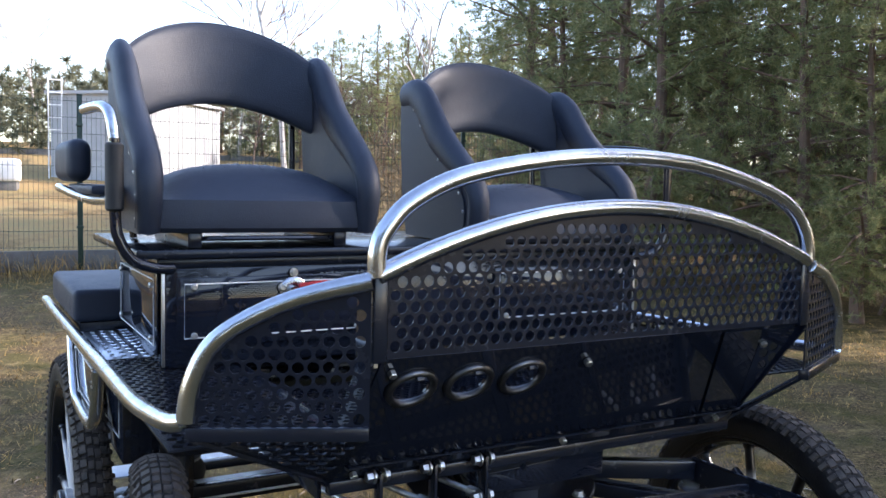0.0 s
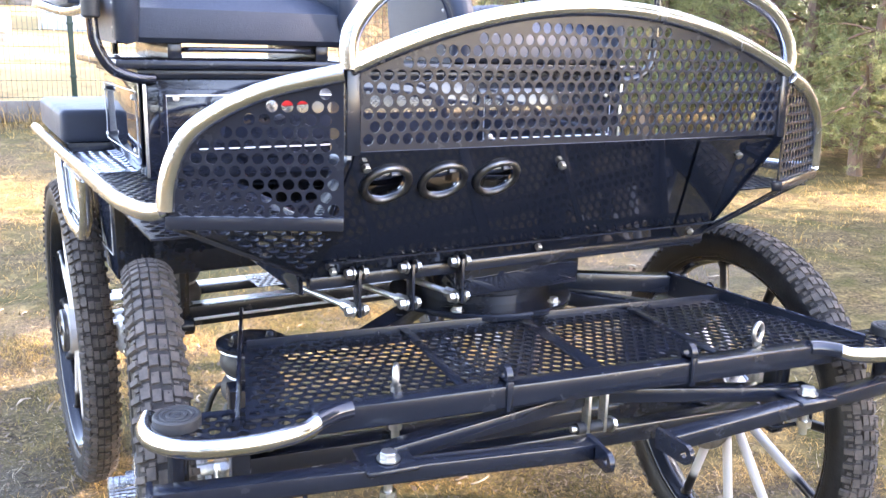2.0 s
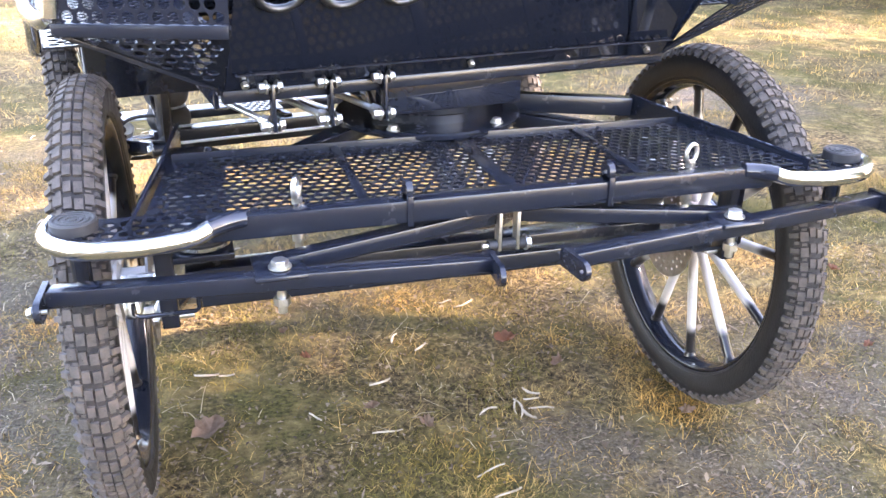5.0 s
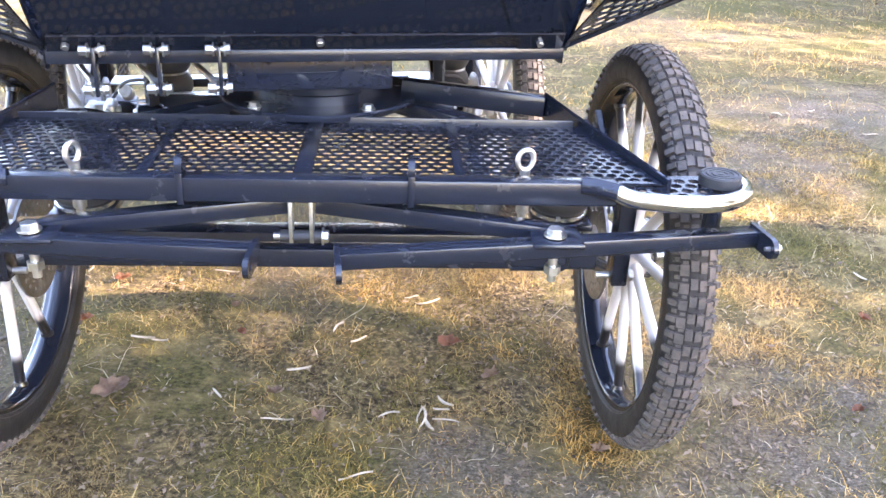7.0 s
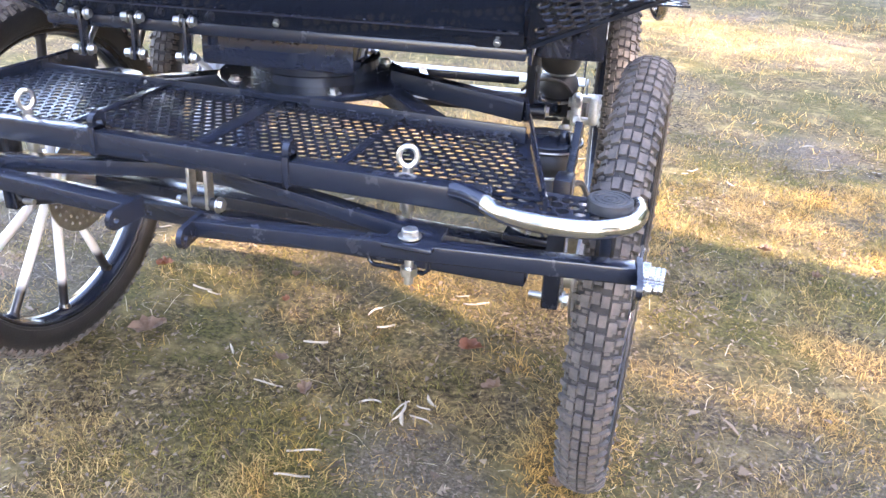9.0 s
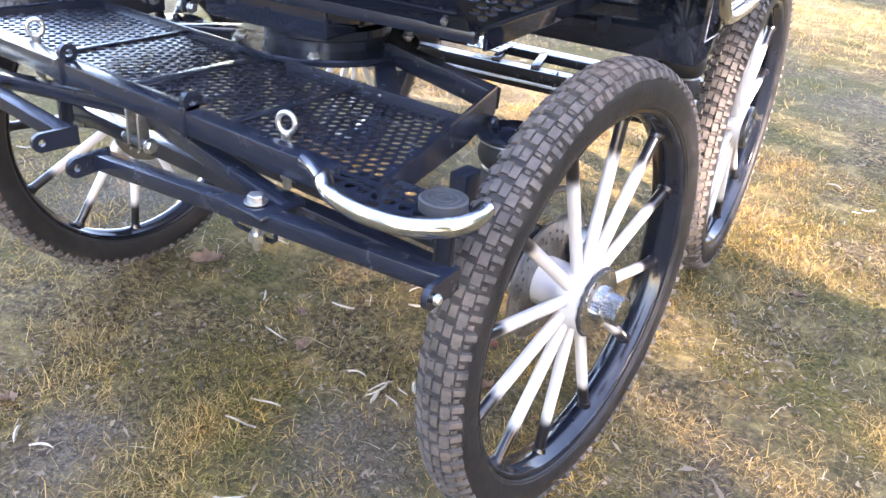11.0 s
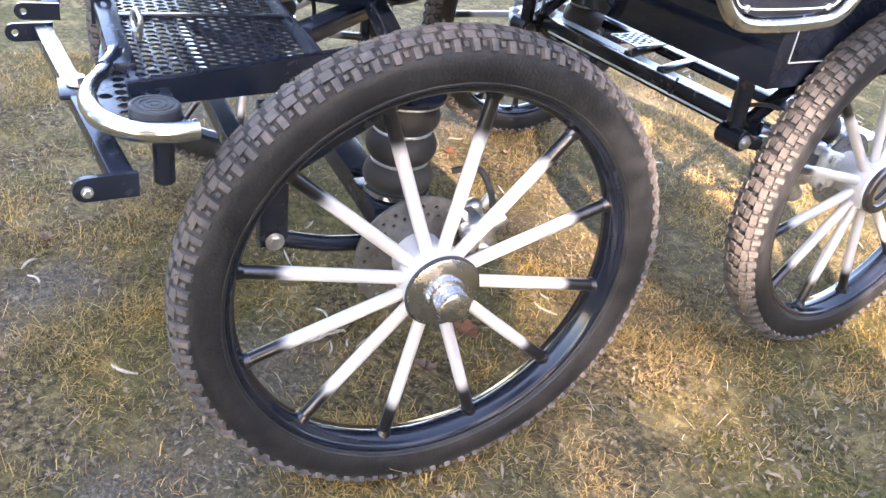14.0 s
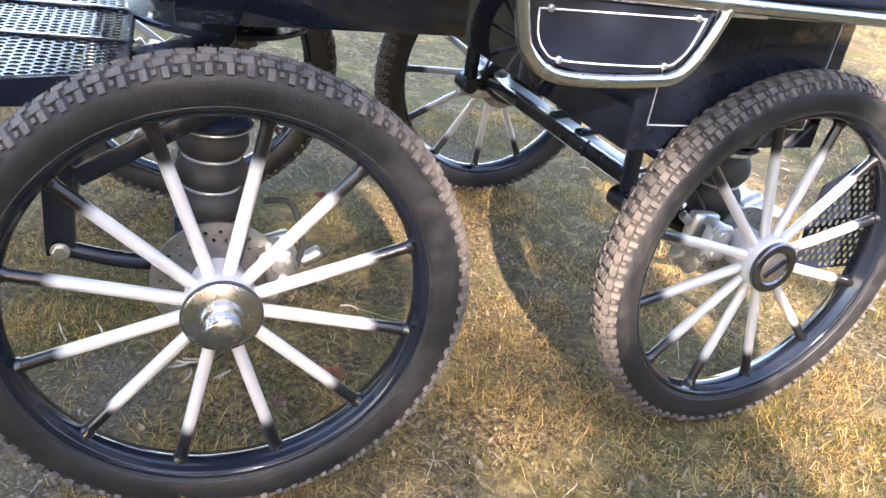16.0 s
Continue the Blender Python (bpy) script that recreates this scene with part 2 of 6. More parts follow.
def ground_material():
    m = bpy.data.materials.new("dry_lawn_soil")
    m.use_nodes = True
    nt = m.node_tree
    b = nt.nodes["Principled BSDF"]
    b.inputs["Roughness"].default_value = 0.95
    b.inputs["Specular IOR Level"].default_value = 0.15
    tc = nt.nodes.new("ShaderNodeTexCoord")

    def nz(scale, detail=8, rough=0.65, dist=0.0):
        n = nt.nodes.new("ShaderNodeTexNoise")
        n.inputs["Scale"].default_value, n.inputs["Detail"].default_value = scale, detail
        n.inputs["Roughness"].default_value, n.inputs["Distortion"].default_value = rough, dist
        nt.links.new(tc.outputs["Object"], n.inputs["Vector"])
        return n.outputs["Fac"]

    def ramp(fac, stops):
        r = nt.nodes.new("ShaderNodeValToRGB")
        e = r.color_ramp.elements
        while len(e) < len(stops):
            e.new(0.5)
        for k, (p, c) in zip(e, stops):
            k.position, k.color = p, (*c, 1)
        nt.links.new(fac, r.inputs["Fac"])
        return r.outputs["Color"]

    def mixc(fac, a, c):
        x = nt.nodes.new("ShaderNodeMix")
        x.data_type = "RGBA"
        nt.links.new(fac, x.inputs["Factor"])
        nt.links.new(a, x.inputs["A"])
        nt.links.new(c, x.inputs["B"])
        return x.outputs["Result"]

    grass = ramp(nz(55, 10, 0.75), [(0.38, (0.014, 0.010, 0.006)), (0.5, (0.085, 0.060, 0.030)), (0.62, (0.29, 0.205, 0.095))])
    moss = ramp(nz(90, 8, 0.7), [(0.34, (0.018, 0.017, 0.006)), (0.60, (0.120, 0.102, 0.030))])
    soil = ramp(nz(120, 10, 0.8), [(0.36, (0.030, 0.024, 0.019)), (0.5, (0.105, 0.084, 0.066)), (0.64, (0.31, 0.26, 0.21))])
    f1 = ramp(nz(2.3, 6, 0.6, 0.4), [(0.42, (0, 0, 0)), (0.60, (1, 1, 1))])
    at = nt.nodes.new("ShaderNodeAttribute")
    at.attribute_name = "bare"
    dry = ramp(nz(14, 6, 0.7), [(0.38, (0.065, 0.048, 0.020)), (0.62, (0.29, 0.215, 0.092))])
    f3 = ramp(nz(5.5, 6, 0.7), [(0.48, (0, 0, 0)), (0.62, (0.8, 0.8, 0.8))])
    col = mixc(at.outputs["Fac"], mixc(f3, mixc(f1, grass, moss), dry), soil)
    # the field beyond the fence lies in golden-brown dead grass
    sx = nt.nodes.new("ShaderNodeSeparateXYZ")
    nt.links.new(tc.outputs["Object"], sx.inputs[0])
    mr = nt.nodes.new("ShaderNodeMapRange")
    mr.inputs["From Min"].default_value, mr.inputs["From Max"].default_value = 9.4, 10.6
    nt.links.new(sx.outputs["Y"], mr.inputs["Value"])
    field = ramp(nz(0.9, 9, 0.72), [(0.35, (0.18, 0.115, 0.048)), (0.5, (0.34, 0.225, 0.095)), (0.66, (0.27, 0.215, 0.09))])
    col = mixc(mr.outputs["Result"], col, field)
    nt.links.new(col, b.inputs["Base Color"])
    bp = nt.nodes.new("ShaderNodeBump")
    bp.inputs["Strength"].default_value, bp.inputs["Distance"].default_value = 0.9, 0.012
    nt.links.new(nz(70, 10, 0.75), bp.inputs["Height"])
    nt.links.new(bp.outputs["Normal"], b.inputs["Normal"])
    return m


GROUND = ground_material()

# ---------------------------------------------------------------- mesh tools
from mathutils import geometry

I4 = Matrix.Identity(4)


def mesh_of(name, bm, mat, smooth=True):
    me = bpy.data.meshes.new(name)
    bmesh.ops.recalc_face_normals(bm, faces=bm.faces)
    bm.to_mesh(me)
    bm.free()
    me.materials.append(mat)
    if smooth:
        me.shade_smooth()
        me.set_sharp_from_angle(angle=radians(38))
    return me


def part(name, bm, mat, parent, label="", m=None, smooth=True):
    """Links a bmesh (or a ready mesh) as one mesh object under parent, at the pose m."""
    ob = new(name, bm if isinstance(bm, bpy.types.Mesh) else mesh_of(name, bm, mat, smooth))
    ob.parent = parent
    if m is not None:
        ob.matrix_basis = m
    return tagged(ob, label)


def holder(name, parent=None, m=None):
    ob = new(name)
    ob.empty_display_size = 0.1
    ob.parent = parent
    if m is not None:
        ob.matrix_basis = m
    return ob


def box(lo, hi, bevel=0.003, m=I4, bm=None, segs=2):
    bm2 = bmesh.new()
    bmesh.ops.create_cube(bm2, size=1.0)
    for v in bm2.verts:
        v.co = Vector([lo[i] + (v.co[i] + 0.5) * (hi[i] - lo[i]) for i in range(3)])
    if bevel:
        bmesh.ops.bevel(bm2, geom=bm2.edges[:], offset=bevel, segments=segs, profile=0.5, affect="EDGES")
    bm2.transform(m)
    return join(bm, bm2)


def join(bm, other):
    if bm is None:
        return other
    me = bpy.data.meshes.new("tmp")
    other.to_mesh(me)
    other.free()
    bm.from_mesh(me)
    bpy.data.meshes.remove(me)
    return bm


def bar(a, b, w, h, bevel=0.003, up=(0, 0, 1), bm=None):
    """A bar of w x h (h along up) from a to b."""
    a, b = Vector(a), Vector(b)
    x = (b - a).normalized()
    y = Vector(up).cross(x).normalized()
    z = x.cross(y)
    m = Matrix((x, y, z)).transposed().to_4x4()
    m.translation = a
    return box((0, -w / 2, -h / 2), ((b - a).length, w / 2, h / 2), bevel, m, bm)


def lathe(profile, seg=32, axis="Z", closed=False, m=I4, bm=None):
    """Turns (radius, height) points round an axis."""
    b = bmesh.new()
    rings = []
    for i in range(seg):
        a = 2 * math.pi * i / seg
        rings.append([b.verts.new((r * math.cos(a), r * math.sin(a), h)) for r, h in profile])
    n = len(profile)
    for i in range(seg):
        p, q = rings[i], rings[(i + 1) % seg]
        for j in range(n if closed else n - 1):
            k = (j + 1) % n
            b.faces.new((p[j], q[j], q[k], p[k]))
    bmesh.ops.remove_doubles(b, verts=b.verts, dist=1e-6)
    if axis == "X":
        b.transform(Matrix.Rotation(radians(90), 4, "Y"))
    elif axis == "Y":
        b.transform(Matrix.Rotation(radians(-90), 4, "X"))
    b.transform(m)
    return join(bm, b)


def cyl(a, b, r, seg=16, r2=None, bevel=0.0, bm=None):
    """A capped rod from a to b."""
    a, b = Vector(a), Vector(b)
    h = (b - a).length
    r2 = r if r2 is None else r2
    e = min(bevel, h / 3)
    prof = [(0, 0), (r - e, 0), (r, e), (r2, h - e), (r2 - e, h), (0, h)] if e else [(0, 0), (r, 0), (r2, h), (0, h)]
    q = (b - a).to_track_quat("Z", "Y").to_matrix().to_4x4()
    return lathe(prof, seg, m=Matrix.Translation(a) @ q, bm=bm)


def hexbolt(at, axis=(0, 0, 1), r=0.011, h=0.008, shank=0.0, washer=True, bm=None):
    """A hexagon head on a washer, with an optional threaded end behind it."""
    at, ax = Vector(at), Vector(axis).normalized()
    bm = cyl(at, at + ax * h, r, 6, bevel=0.001, bm=bm)
    if washer:
        bm = cyl(at - ax * 0.002, at + ax * 0.0005, r * 1.35, 16, bm=bm)
    if shank:
        bm = cyl(at - ax * shank, at - ax * 0.002, r * 0.55, 10, bm=bm)
    return bm


def curve_pts(pts, n=8, closed=False):
    """Catmull-Rom line through the points."""
    p = [Vector(q) for q in pts]
    out = []
    m = len(p)
    for i in range(m if closed else m - 1):
        a, b, c, d = (p[(i + k) % m] if closed else p[min(max(i + k, 0), m - 1)] for k in (-1, 0, 1, 2))
        for s in range(n):
            t = s / n
            out.append(0.5 * (2 * b + (c - a) * t + (2 * a - 5 * b + 4 * c - d) * t * t + (3 * b - a - 3 * c + d) * t ** 3))
    if not closed:
        out.append(p[-1])
    return out


def tube(pts, r, seg=12, closed=False, radii=None, bm=None, cap=True):
    p = [Vector(q) for q in pts]
    b = bmesh.new()
    n = len(p)
    tang = [((p[(i + 1) % n] if closed else p[min(i + 1, n - 1)]) - (p[i - 1] if closed else p[max(i - 1, 0)])).normalized() for i in range(n)]
    nrm = tang[0].orthogonal().normalized()
    rings = []
    for i in range(n):
        nrm = (nrm - tang[i] * nrm.dot(tang[i])).normalized()
        bi = tang[i].cross(nrm)
        rr = radii[i] if radii else r
        rings.append([b.verts.new(p[i] + (nrm * math.cos(2 * math.pi * k / seg) + bi * math.sin(2 * math.pi * k / seg)) * rr) for k in range(seg)])
    for i in range(n if closed else n - 1):
        u, v = rings[i], rings[(i + 1) % n]
        for k in range(seg):
            b.faces.new((u[k], u[(k + 1) % seg], v[(k + 1) % seg], v[k]))
    if cap and not closed:
        b.faces.new(rings[0][::-1])
        b.faces.new(rings[-1])
    return join(bm, b)


def hex_holes(outline, pitch, r, margin):
    """Centres of a staggered hole pattern that keeps inside the outline."""
    pts = [Vector(p) for p in outline]
    n = len(pts)
    xs, ys = [p.x for p in pts], [p.y for p in pts]
    out, row, y = [], 0, min(ys) + margin + r
    while y < max(ys):
        x = min(xs) + margin + r + (pitch / 2 if row % 2 else 0)
        while x < max(xs):
            inside, near = False, 9.0
            for i in range(n):
                a, c = pts[i], pts[(i + 1) % n]
                if (a.y > y) != (c.y > y) and x < (c.x - a.x) * (y - a.y) / (c.y - a.y) + a.x:
                    inside = not inside
                q = Vector((x, y))
                t = max(0, min(1, (q - a).dot(c - a) / max((c - a).length_squared, 1e-9)))
                near = min(near, (q - (a + (c - a) * t)).length)
            if inside and near > r + margin * 0.6:
                out.append((x, y))
            x += pitch
        row, y = row + 1, y + pitch * 0.866
    return out


def plate(outline, holes=(), r=0.0078, thick=0.003, m=I4, seg=10, bm=None, shape=None):
    """A sheet with round holes cut through; outline in the sheet's own x, y. shape bends its points."""
    verts = [Vector(p) for p in outline]
    faces = [list(range(len(verts)))]
    for cx, cy in holes:
        k = len(verts)
        verts += [Vector((cx + r * math.cos(-2 * math.pi * i / seg), cy + r * math.sin(-2 * math.pi * i / seg))) for i in range(seg)]
        faces.append(list(range(k, k + seg)))
    v2, e2, f2, _, _, _ = geometry.delaunay_2d_cdt(verts, [], faces, 2 if holes else 1, 1e-6)
    b = bmesh.new()
    top = [b.verts.new((p.x, p.y, thick / 2)) for p in v2]
    low = [b.verts.new((p.x, p.y, -thick / 2)) for p in v2]
    count = {}
    for f in f2:
        b.faces.new([top[i] for i in f])
        b.faces.new([low[i] for i in reversed(f)])
        for i in range(len(f)):
            e = (f[i], f[(i + 1) % len(f)])
            count[e] = 1
    for i, j in count:
        if (j, i) not in count:
            b.faces.new((top[j], top[i], low[i], low[j]))
    if shape:
        for v in b.verts:
            v.co = shape(v.co)
    b.transform(m)
    return join(bm, b)


def basis(o, x, y):
    """A pose with origin o, local x along x and local y near y."""
    x = Vector(x).normalized()
    z = x.cross(Vector(y)).normalized()
    y = z.cross(x)
    m = Matrix((x, y, z)).transposed().to_4x4()
    m.translation = Vector(o)
    return m

# ---------------------------------------------------------------- carriage
carriage = tagged(holder("carriage"), "black four-wheeled horse carriage with navy-black padded seats standing on grass", "carriage")
BODY = Matrix.Translation((-0.015, 0.002, -0.002)) @ Matrix.Rotation(radians(8.25), 4, "Z")   # the body is steered a little against the fore-carriage
WR = 0.417      # wheel radius


RC, RS, RW = 0.3805, 0.0355, 0.041    # centre of the tyre's section, its half height and half width


def tread_mesh():
    """Rows of low blocks: pairs along the crown, wider blocks set between them, lugs on the shoulders, and moulding hairs."""
    bm = bmesh.new()
    n = 88
    rj = random.Random(4)

    def block(a, phi, la, lw, h, taper=0.88, skew=0.0, hair=False):
        # a: round the wheel, phi: over the tyre's section (0 = crown)
        out = []
        if not hair:
            la, lw, h, a, phi = la * rj.uniform(0.94, 1.05), lw * rj.uniform(0.95, 1.04), h * rj.uniform(0.85, 1.1), a + rj.gauss(0, 0.0010), phi + rj.gauss(0, 0.008)
        for hh, q in ((-0.003, 1.0), (h, taper)):
            for da, dw in ((-1, -1), (1, -1), (1, 1), (-1, 1)):
                ph = phi + dw * lw * q / 2 / 0.0385
                aa = a + (da * la * q / 2 + skew * dw * lw / 2) / RC
                r = RC + (RS + hh) * math.cos(ph)
                out.append(bm.verts.new(((RW + hh) * math.sin(ph), r * math.cos(aa), r * math.sin(aa))))
        for q in ((4, 5, 6, 7), (0, 1, 5, 4), (1, 2, 6, 5), (2, 3, 7, 6), (3, 0, 4, 7)):
            bm.faces.new([out[k] for k in q])

    st = 2 * math.pi / n
    for i in range(n):
        a = st * i
        for e in (-1, 1):
            block(a + (0.10 if e > 0 else 0.0) * st, e * 0.175, 0.0190, 0.0118, 0.0052)
            block(a + (0.36 if e > 0 else 0.26) * st, e * 0.535, 0.0186, 0.0142, 0.0060, 0.88)
            block(a + 0.80 * st, e * 0.515, 0.0050, 0.0090, 0.0024, 0.9)
            block(a + 0.16 * st, e * 0.945, 0.0118, 0.0200, 0.0076, 0.76)
            block(a + 0.66 * st, e * 0.88, 0.0075, 0.0090, 0.0040, 0.8)
        for ph in (-1.0, -0.62, -0.2, 0.2, 0.62, 1.0):
            if rj.random() < 0.5:
                block(a + st * rj.uniform(-0.3, 0.3), ph + rj.uniform(-0.1, 0.1), 0.0009, 0.0009, rj.uniform(0.007, 0.012), 0.6, rj.uniform(-1, 1), True)
    return mesh_of("tread", bm, KNOB, False)


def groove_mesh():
    """The floor of the tread between the blocks, a darker brown than theirs."""
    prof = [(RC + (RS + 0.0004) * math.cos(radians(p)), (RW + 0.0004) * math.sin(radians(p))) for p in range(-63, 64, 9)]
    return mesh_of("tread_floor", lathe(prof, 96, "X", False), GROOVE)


def tyre_mesh():
    prof = [(0.3415, -0.029), (0.3440, -0.0345), (0.3530, -0.0385), (0.3660, -0.0408)]
    for k in range(19):
        ph = radians(-92 + 184 * k / 18)
        prof.append((RC + RS * math.cos(ph), RW * math.sin(ph)))
    prof += [(r, -x) for r, x in prof[3::-1]] + [(0.345, 0.024), (0.345, -0.024)]
    return mesh_of("tyre", lathe(prof, 96, "X", True), TYRE)


def bead_mesh(s):
    """Moulded ring round the side wall, above the rim."""
    return mesh_of("bead_ring", lathe([(0.3470, s * 0.0350), (0.3478, s * 0.0372), (0.3490, s * 0.0380), (0.3510, s * 0.0372)], 96, "X", True), TYRE)


def rim_mesh():
    half = [(0.3475, 0.0285), (0.3440, 0.0318), (0.3380, 0.0318), (0.3340, 0.0288), (0.3318, 0.0252), (0.3302, 0.0180), (0.3268, 0.0135), (0.3240, 0.0070)]
    prof = [(r, -x) for r, x in half] + [(0.3230, 0)] + half[::-1] + [(0.3465, 0.020), (0.3465, -0.020)]
    return mesh_of("rim", lathe(prof, 96, "X", True), RIMB)


def spoke_mesh():
    bm = cyl((0.045, 0, 0), (0.3275, 0, 0), 0.0112, 14, 0.0108)
    bm = cyl((0.317, 0, 0), (0.3285, 0, 0), 0.0125, 14, 0.0155, bm=bm)
    return mesh_of("spoke", bm, SPOKE)


TREAD, TYREM, RIMM, SPOKEM, GROOVEM = tread_mesh(), tyre_mesh(), rim_mesh(), spoke_mesh(), groove_mesh()
BEADS = [bead_mesh(s) for s in (-1, 1)]


def perforated_disc(k=1.0):
    out = [(k * 0.112 * math.cos(2 * math.pi * i / 48), k * 0.112 * math.sin(2 * math.pi * i / 48)) for i in range(48)]
    holes = [(k * 0.094 * math.cos(2 * math.pi * i / 24), k * 0.094 * math.sin(2 * math.pi * i / 24)) for i in range(24)]
    holes += [(k * 0.079 * math.cos(2 * math.pi * (i + 0.5) / 24), k * 0.079 * math.sin(2 * math.pi * (i + 0.5) / 24)) for i in range(24)]
    return plate(out, holes, 0.0038 * k, 0.005, Matrix.Rotation(radians(90), 4, "Y"), 8)


def make_wheel(name, m, phase, rear, fore=1):
    """Local x points outwards from the carriage."""
    w = holder(name, carriage, m)
    part("tyre", TYREM, None, w, "dusty black knobbly pneumatic tyre")
    part("tread", TREAD, None, w)
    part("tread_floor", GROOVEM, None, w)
    for me in BEADS:
        part("bead_ring", me, None, w)
    part("rim", RIMM, None, w, "glossy black steel rim")
    for k in range(12):
        a = radians(phase + 30 * k)
        part("spoke", SPOKEM, None, w, m=basis((0, 0, 0), (0.0, math.cos(a), math.sin(a)), (1, 0, 0)))
    bm = lathe([(0, -0.085), (0.042, -0.085), (0.046, -0.08), (0.046, -0.02), (0.060, -0.016), (0.060, 0.026), (0.056, 0.030), (0, 0.030)], 40, "X")
    part("hub", bm, HUBW, w, "white enamelled hub")
    if rear:
        part("hub_cap", lathe([(0.036, 0.030), (0.057, 0.030), (0.059, 0.033), (0.059, 0.041), (0.056, 0.044), (0.040, 0.044), (0.036, 0.040)], 40, "X", True), DARKM, w, "dark steel hub ring")
        bm = lathe([(0, 0.031), (0.036, 0.031), (0.036, 0.039), (0.033, 0.041), (0, 0.041)], 32, "X")
        part("axle_end", bm, ZINC, w)
        part("cap_rib", bar((0.042, -0.024, -0.018), (0.042, 0.024, 0.018), 0.010, 0.009, 0.002, up=(1, 0, 0)), FRAMEP, w, "raised black rib across the cap")
    else:
        part("hub_cap", lathe([(0.0, 0.030), (0.060, 0.030), (0.062, 0.033), (0.062, 0.042), (0.059, 0.044), (0.0, 0.044)], 44, "X"), HUBP, w, "polished steel hub plate")
        part("plate_rim", tube([(0.037, 0.0625 * math.cos(2 * math.pi * i / 44), 0.0625 * math.sin(2 * math.pi * i / 44)) for i in range(44)], 0.0032, 8, True), RUBBER, w)
        bm, loops = bmesh.new(), []      # stepped nut with knurled flutes
        for r, x, k in ((0.0, 0.044, 0), (0.032, 0.044, 1), (0.032, 0.058, 1), (0.0255, 0.060, 1), (0.0255, 0.068, 1), (0.0235, 0.069, 1), (0.0255, 0.071, 1), (0.0255, 0.078, 1), (0.0235, 0.079, 1), (0.0255, 0.081, 1), (0.0255, 0.087, 1), (0.022, 0.090, 0), (0.0, 0.090, 0)):
            loops.append([bm.verts.new((x, (r + 0.0016 * k * (i % 2)) * math.cos(math.pi * i / 30), (r + 0.0016 * k * (i % 2)) * math.sin(math.pi * i / 30))) for i in range(60)] if r else [bm.verts.new((x, 0, 0))])
        for a, b in zip(loops, loops[1:]):
            for i in range(60):
                if len(a) == 1:
                    bm.faces.new((a[0], b[i], b[(i + 1) % 60]))
                elif len(b) == 1:
                    bm.faces.new((a[i], a[(i + 1) % 60], b[0]))
                else:
                    bm.faces.new((a[i], a[(i + 1) % 60], b[(i + 1) % 60], b[i]))
        part("axle_nut", bm, HUBP, w, "knurled polished axle nut")
    part("brake_disc", perforated_disc(0.80 if rear else 1.0), DISC, w, "drilled steel brake disc", m=Matrix.Translation((-0.075, 0, 0)))
    if rear:
        bm = lathe([(0, -0.165), (0.030, -0.163), (0.042, -0.150), (0.044, -0.118), (0.040, -0.092), (0, -0.090)], 28, "X")
        bm = box((-0.140, -0.120, -0.055), (-0.112, -0.040, -0.020), 0.008, bm=bm)
        bm = cyl((-0.128, -0.118, -0.035), (-0.128, -0.060, -0.085), 0.022, 18, bm=bm, bevel=0.004)
        bm = cyl((-0.145, 0.045, 0.050), (-0.145, 0.100, 0.075), 0.020, 16, bm=bm, bevel=0.004)
        part("hub_carrier", bm, CAST, w, "cast steel hub carrier")
    s, e = (-fore, 1.1) if rear else (1, 1.0)
    turn = Matrix.Rotation(radians(-6 if rear else 20), 4, "X") @ Matrix.Translation((0, s * (0.100 if rear else 0.105), 0.012 if rear else 0))
    bm = box((-0.118, -0.034 * e, -0.042 * e), (-0.086, 0.034 * e, 0.042 * e), 0.011, segs=3)
    bm = box((-0.064, -0.030 * e, -0.038 * e), (-0.036, 0.030 * e, 0.038 * e), 0.010, bm=bm, segs=3)
    for dz in (-0.030, 0.030):
        bm = box((-0.110, -0.014, dz * e - 0.010), (-0.040, 0.016, dz * e + 0.010), 0.005, bm=bm)
    for dz in (-0.018, 0.018):
        bm = cyl((-0.040, 0, dz * e), (-0.029, 0, dz * e), 0.0135, 18, bm=bm, bevel=0.002)
        bm = cyl((-0.128, 0, dz * e), (-0.114, 0, dz * e), 0.0140, 18, bm=bm, bevel=0.002)
    part("brake_caliper", bm, CAST if rear else ZINC, w, "cast aluminium brake caliper", m=turn)
    for dz in (0.031, -0.031):
        part("caliper_bolt", hexbolt((-0.034, -0.024 * e, dz * e), (1, 0, 0), 0.0075, 0.006), ZINC, w, m=turn)
    part("hose_fitting", cyl((-0.100, s * 0.036 * e, 0.020), (-0.100, s * 0.062 * e, 0.038), 0.010, 14, bevel=0.002), ZINC, w, m=turn)
    part("hose_fitting", cyl((-0.100, s * 0.036 * e, -0.024), (-0.100, s * 0.074 * e, -0.018), 0.014, 14, bevel=0.003), ZINC, w, m=turn)
    return w


FLIP = Matrix.Rotation(radians(180), 4, "Z")
make_wheel("front_wheel", Matrix.Translation((0.638, 0.013, 0.427)), 19.8, False)
make_wheel("front_wheel", Matrix.Translation((-0.660, 0.0, 0.430)) @ FLIP, 5, False)
REAR_X, REAR_Y, REAR_Z = 0.653, 1.098, 0.427
make_wheel("rear_wheel", BODY @ Matrix.Translation((REAR_X, REAR_Y, REAR_Z)) @ Matrix.Scale(1.02, 4), 15.0, True)
make_wheel("rear_wheel", BODY @ Matrix.Translation((-REAR_X, REAR_Y, REAR_Z)) @ FLIP @ Matrix.Scale(1.02, 4), 2.2, True, -1)



# -- fore-carriage
PITCH, HR = 0.0205, 0.0083


def mesh_sheet(outline, m, name, parent, label="", thick=0.003, r=HR, margin=0.007, pitch=PITCH):
    return part(name, plate(outline, hex_holes(outline, pitch, r, margin), r, thick, m), MESHP, parent, label, smooth=False)


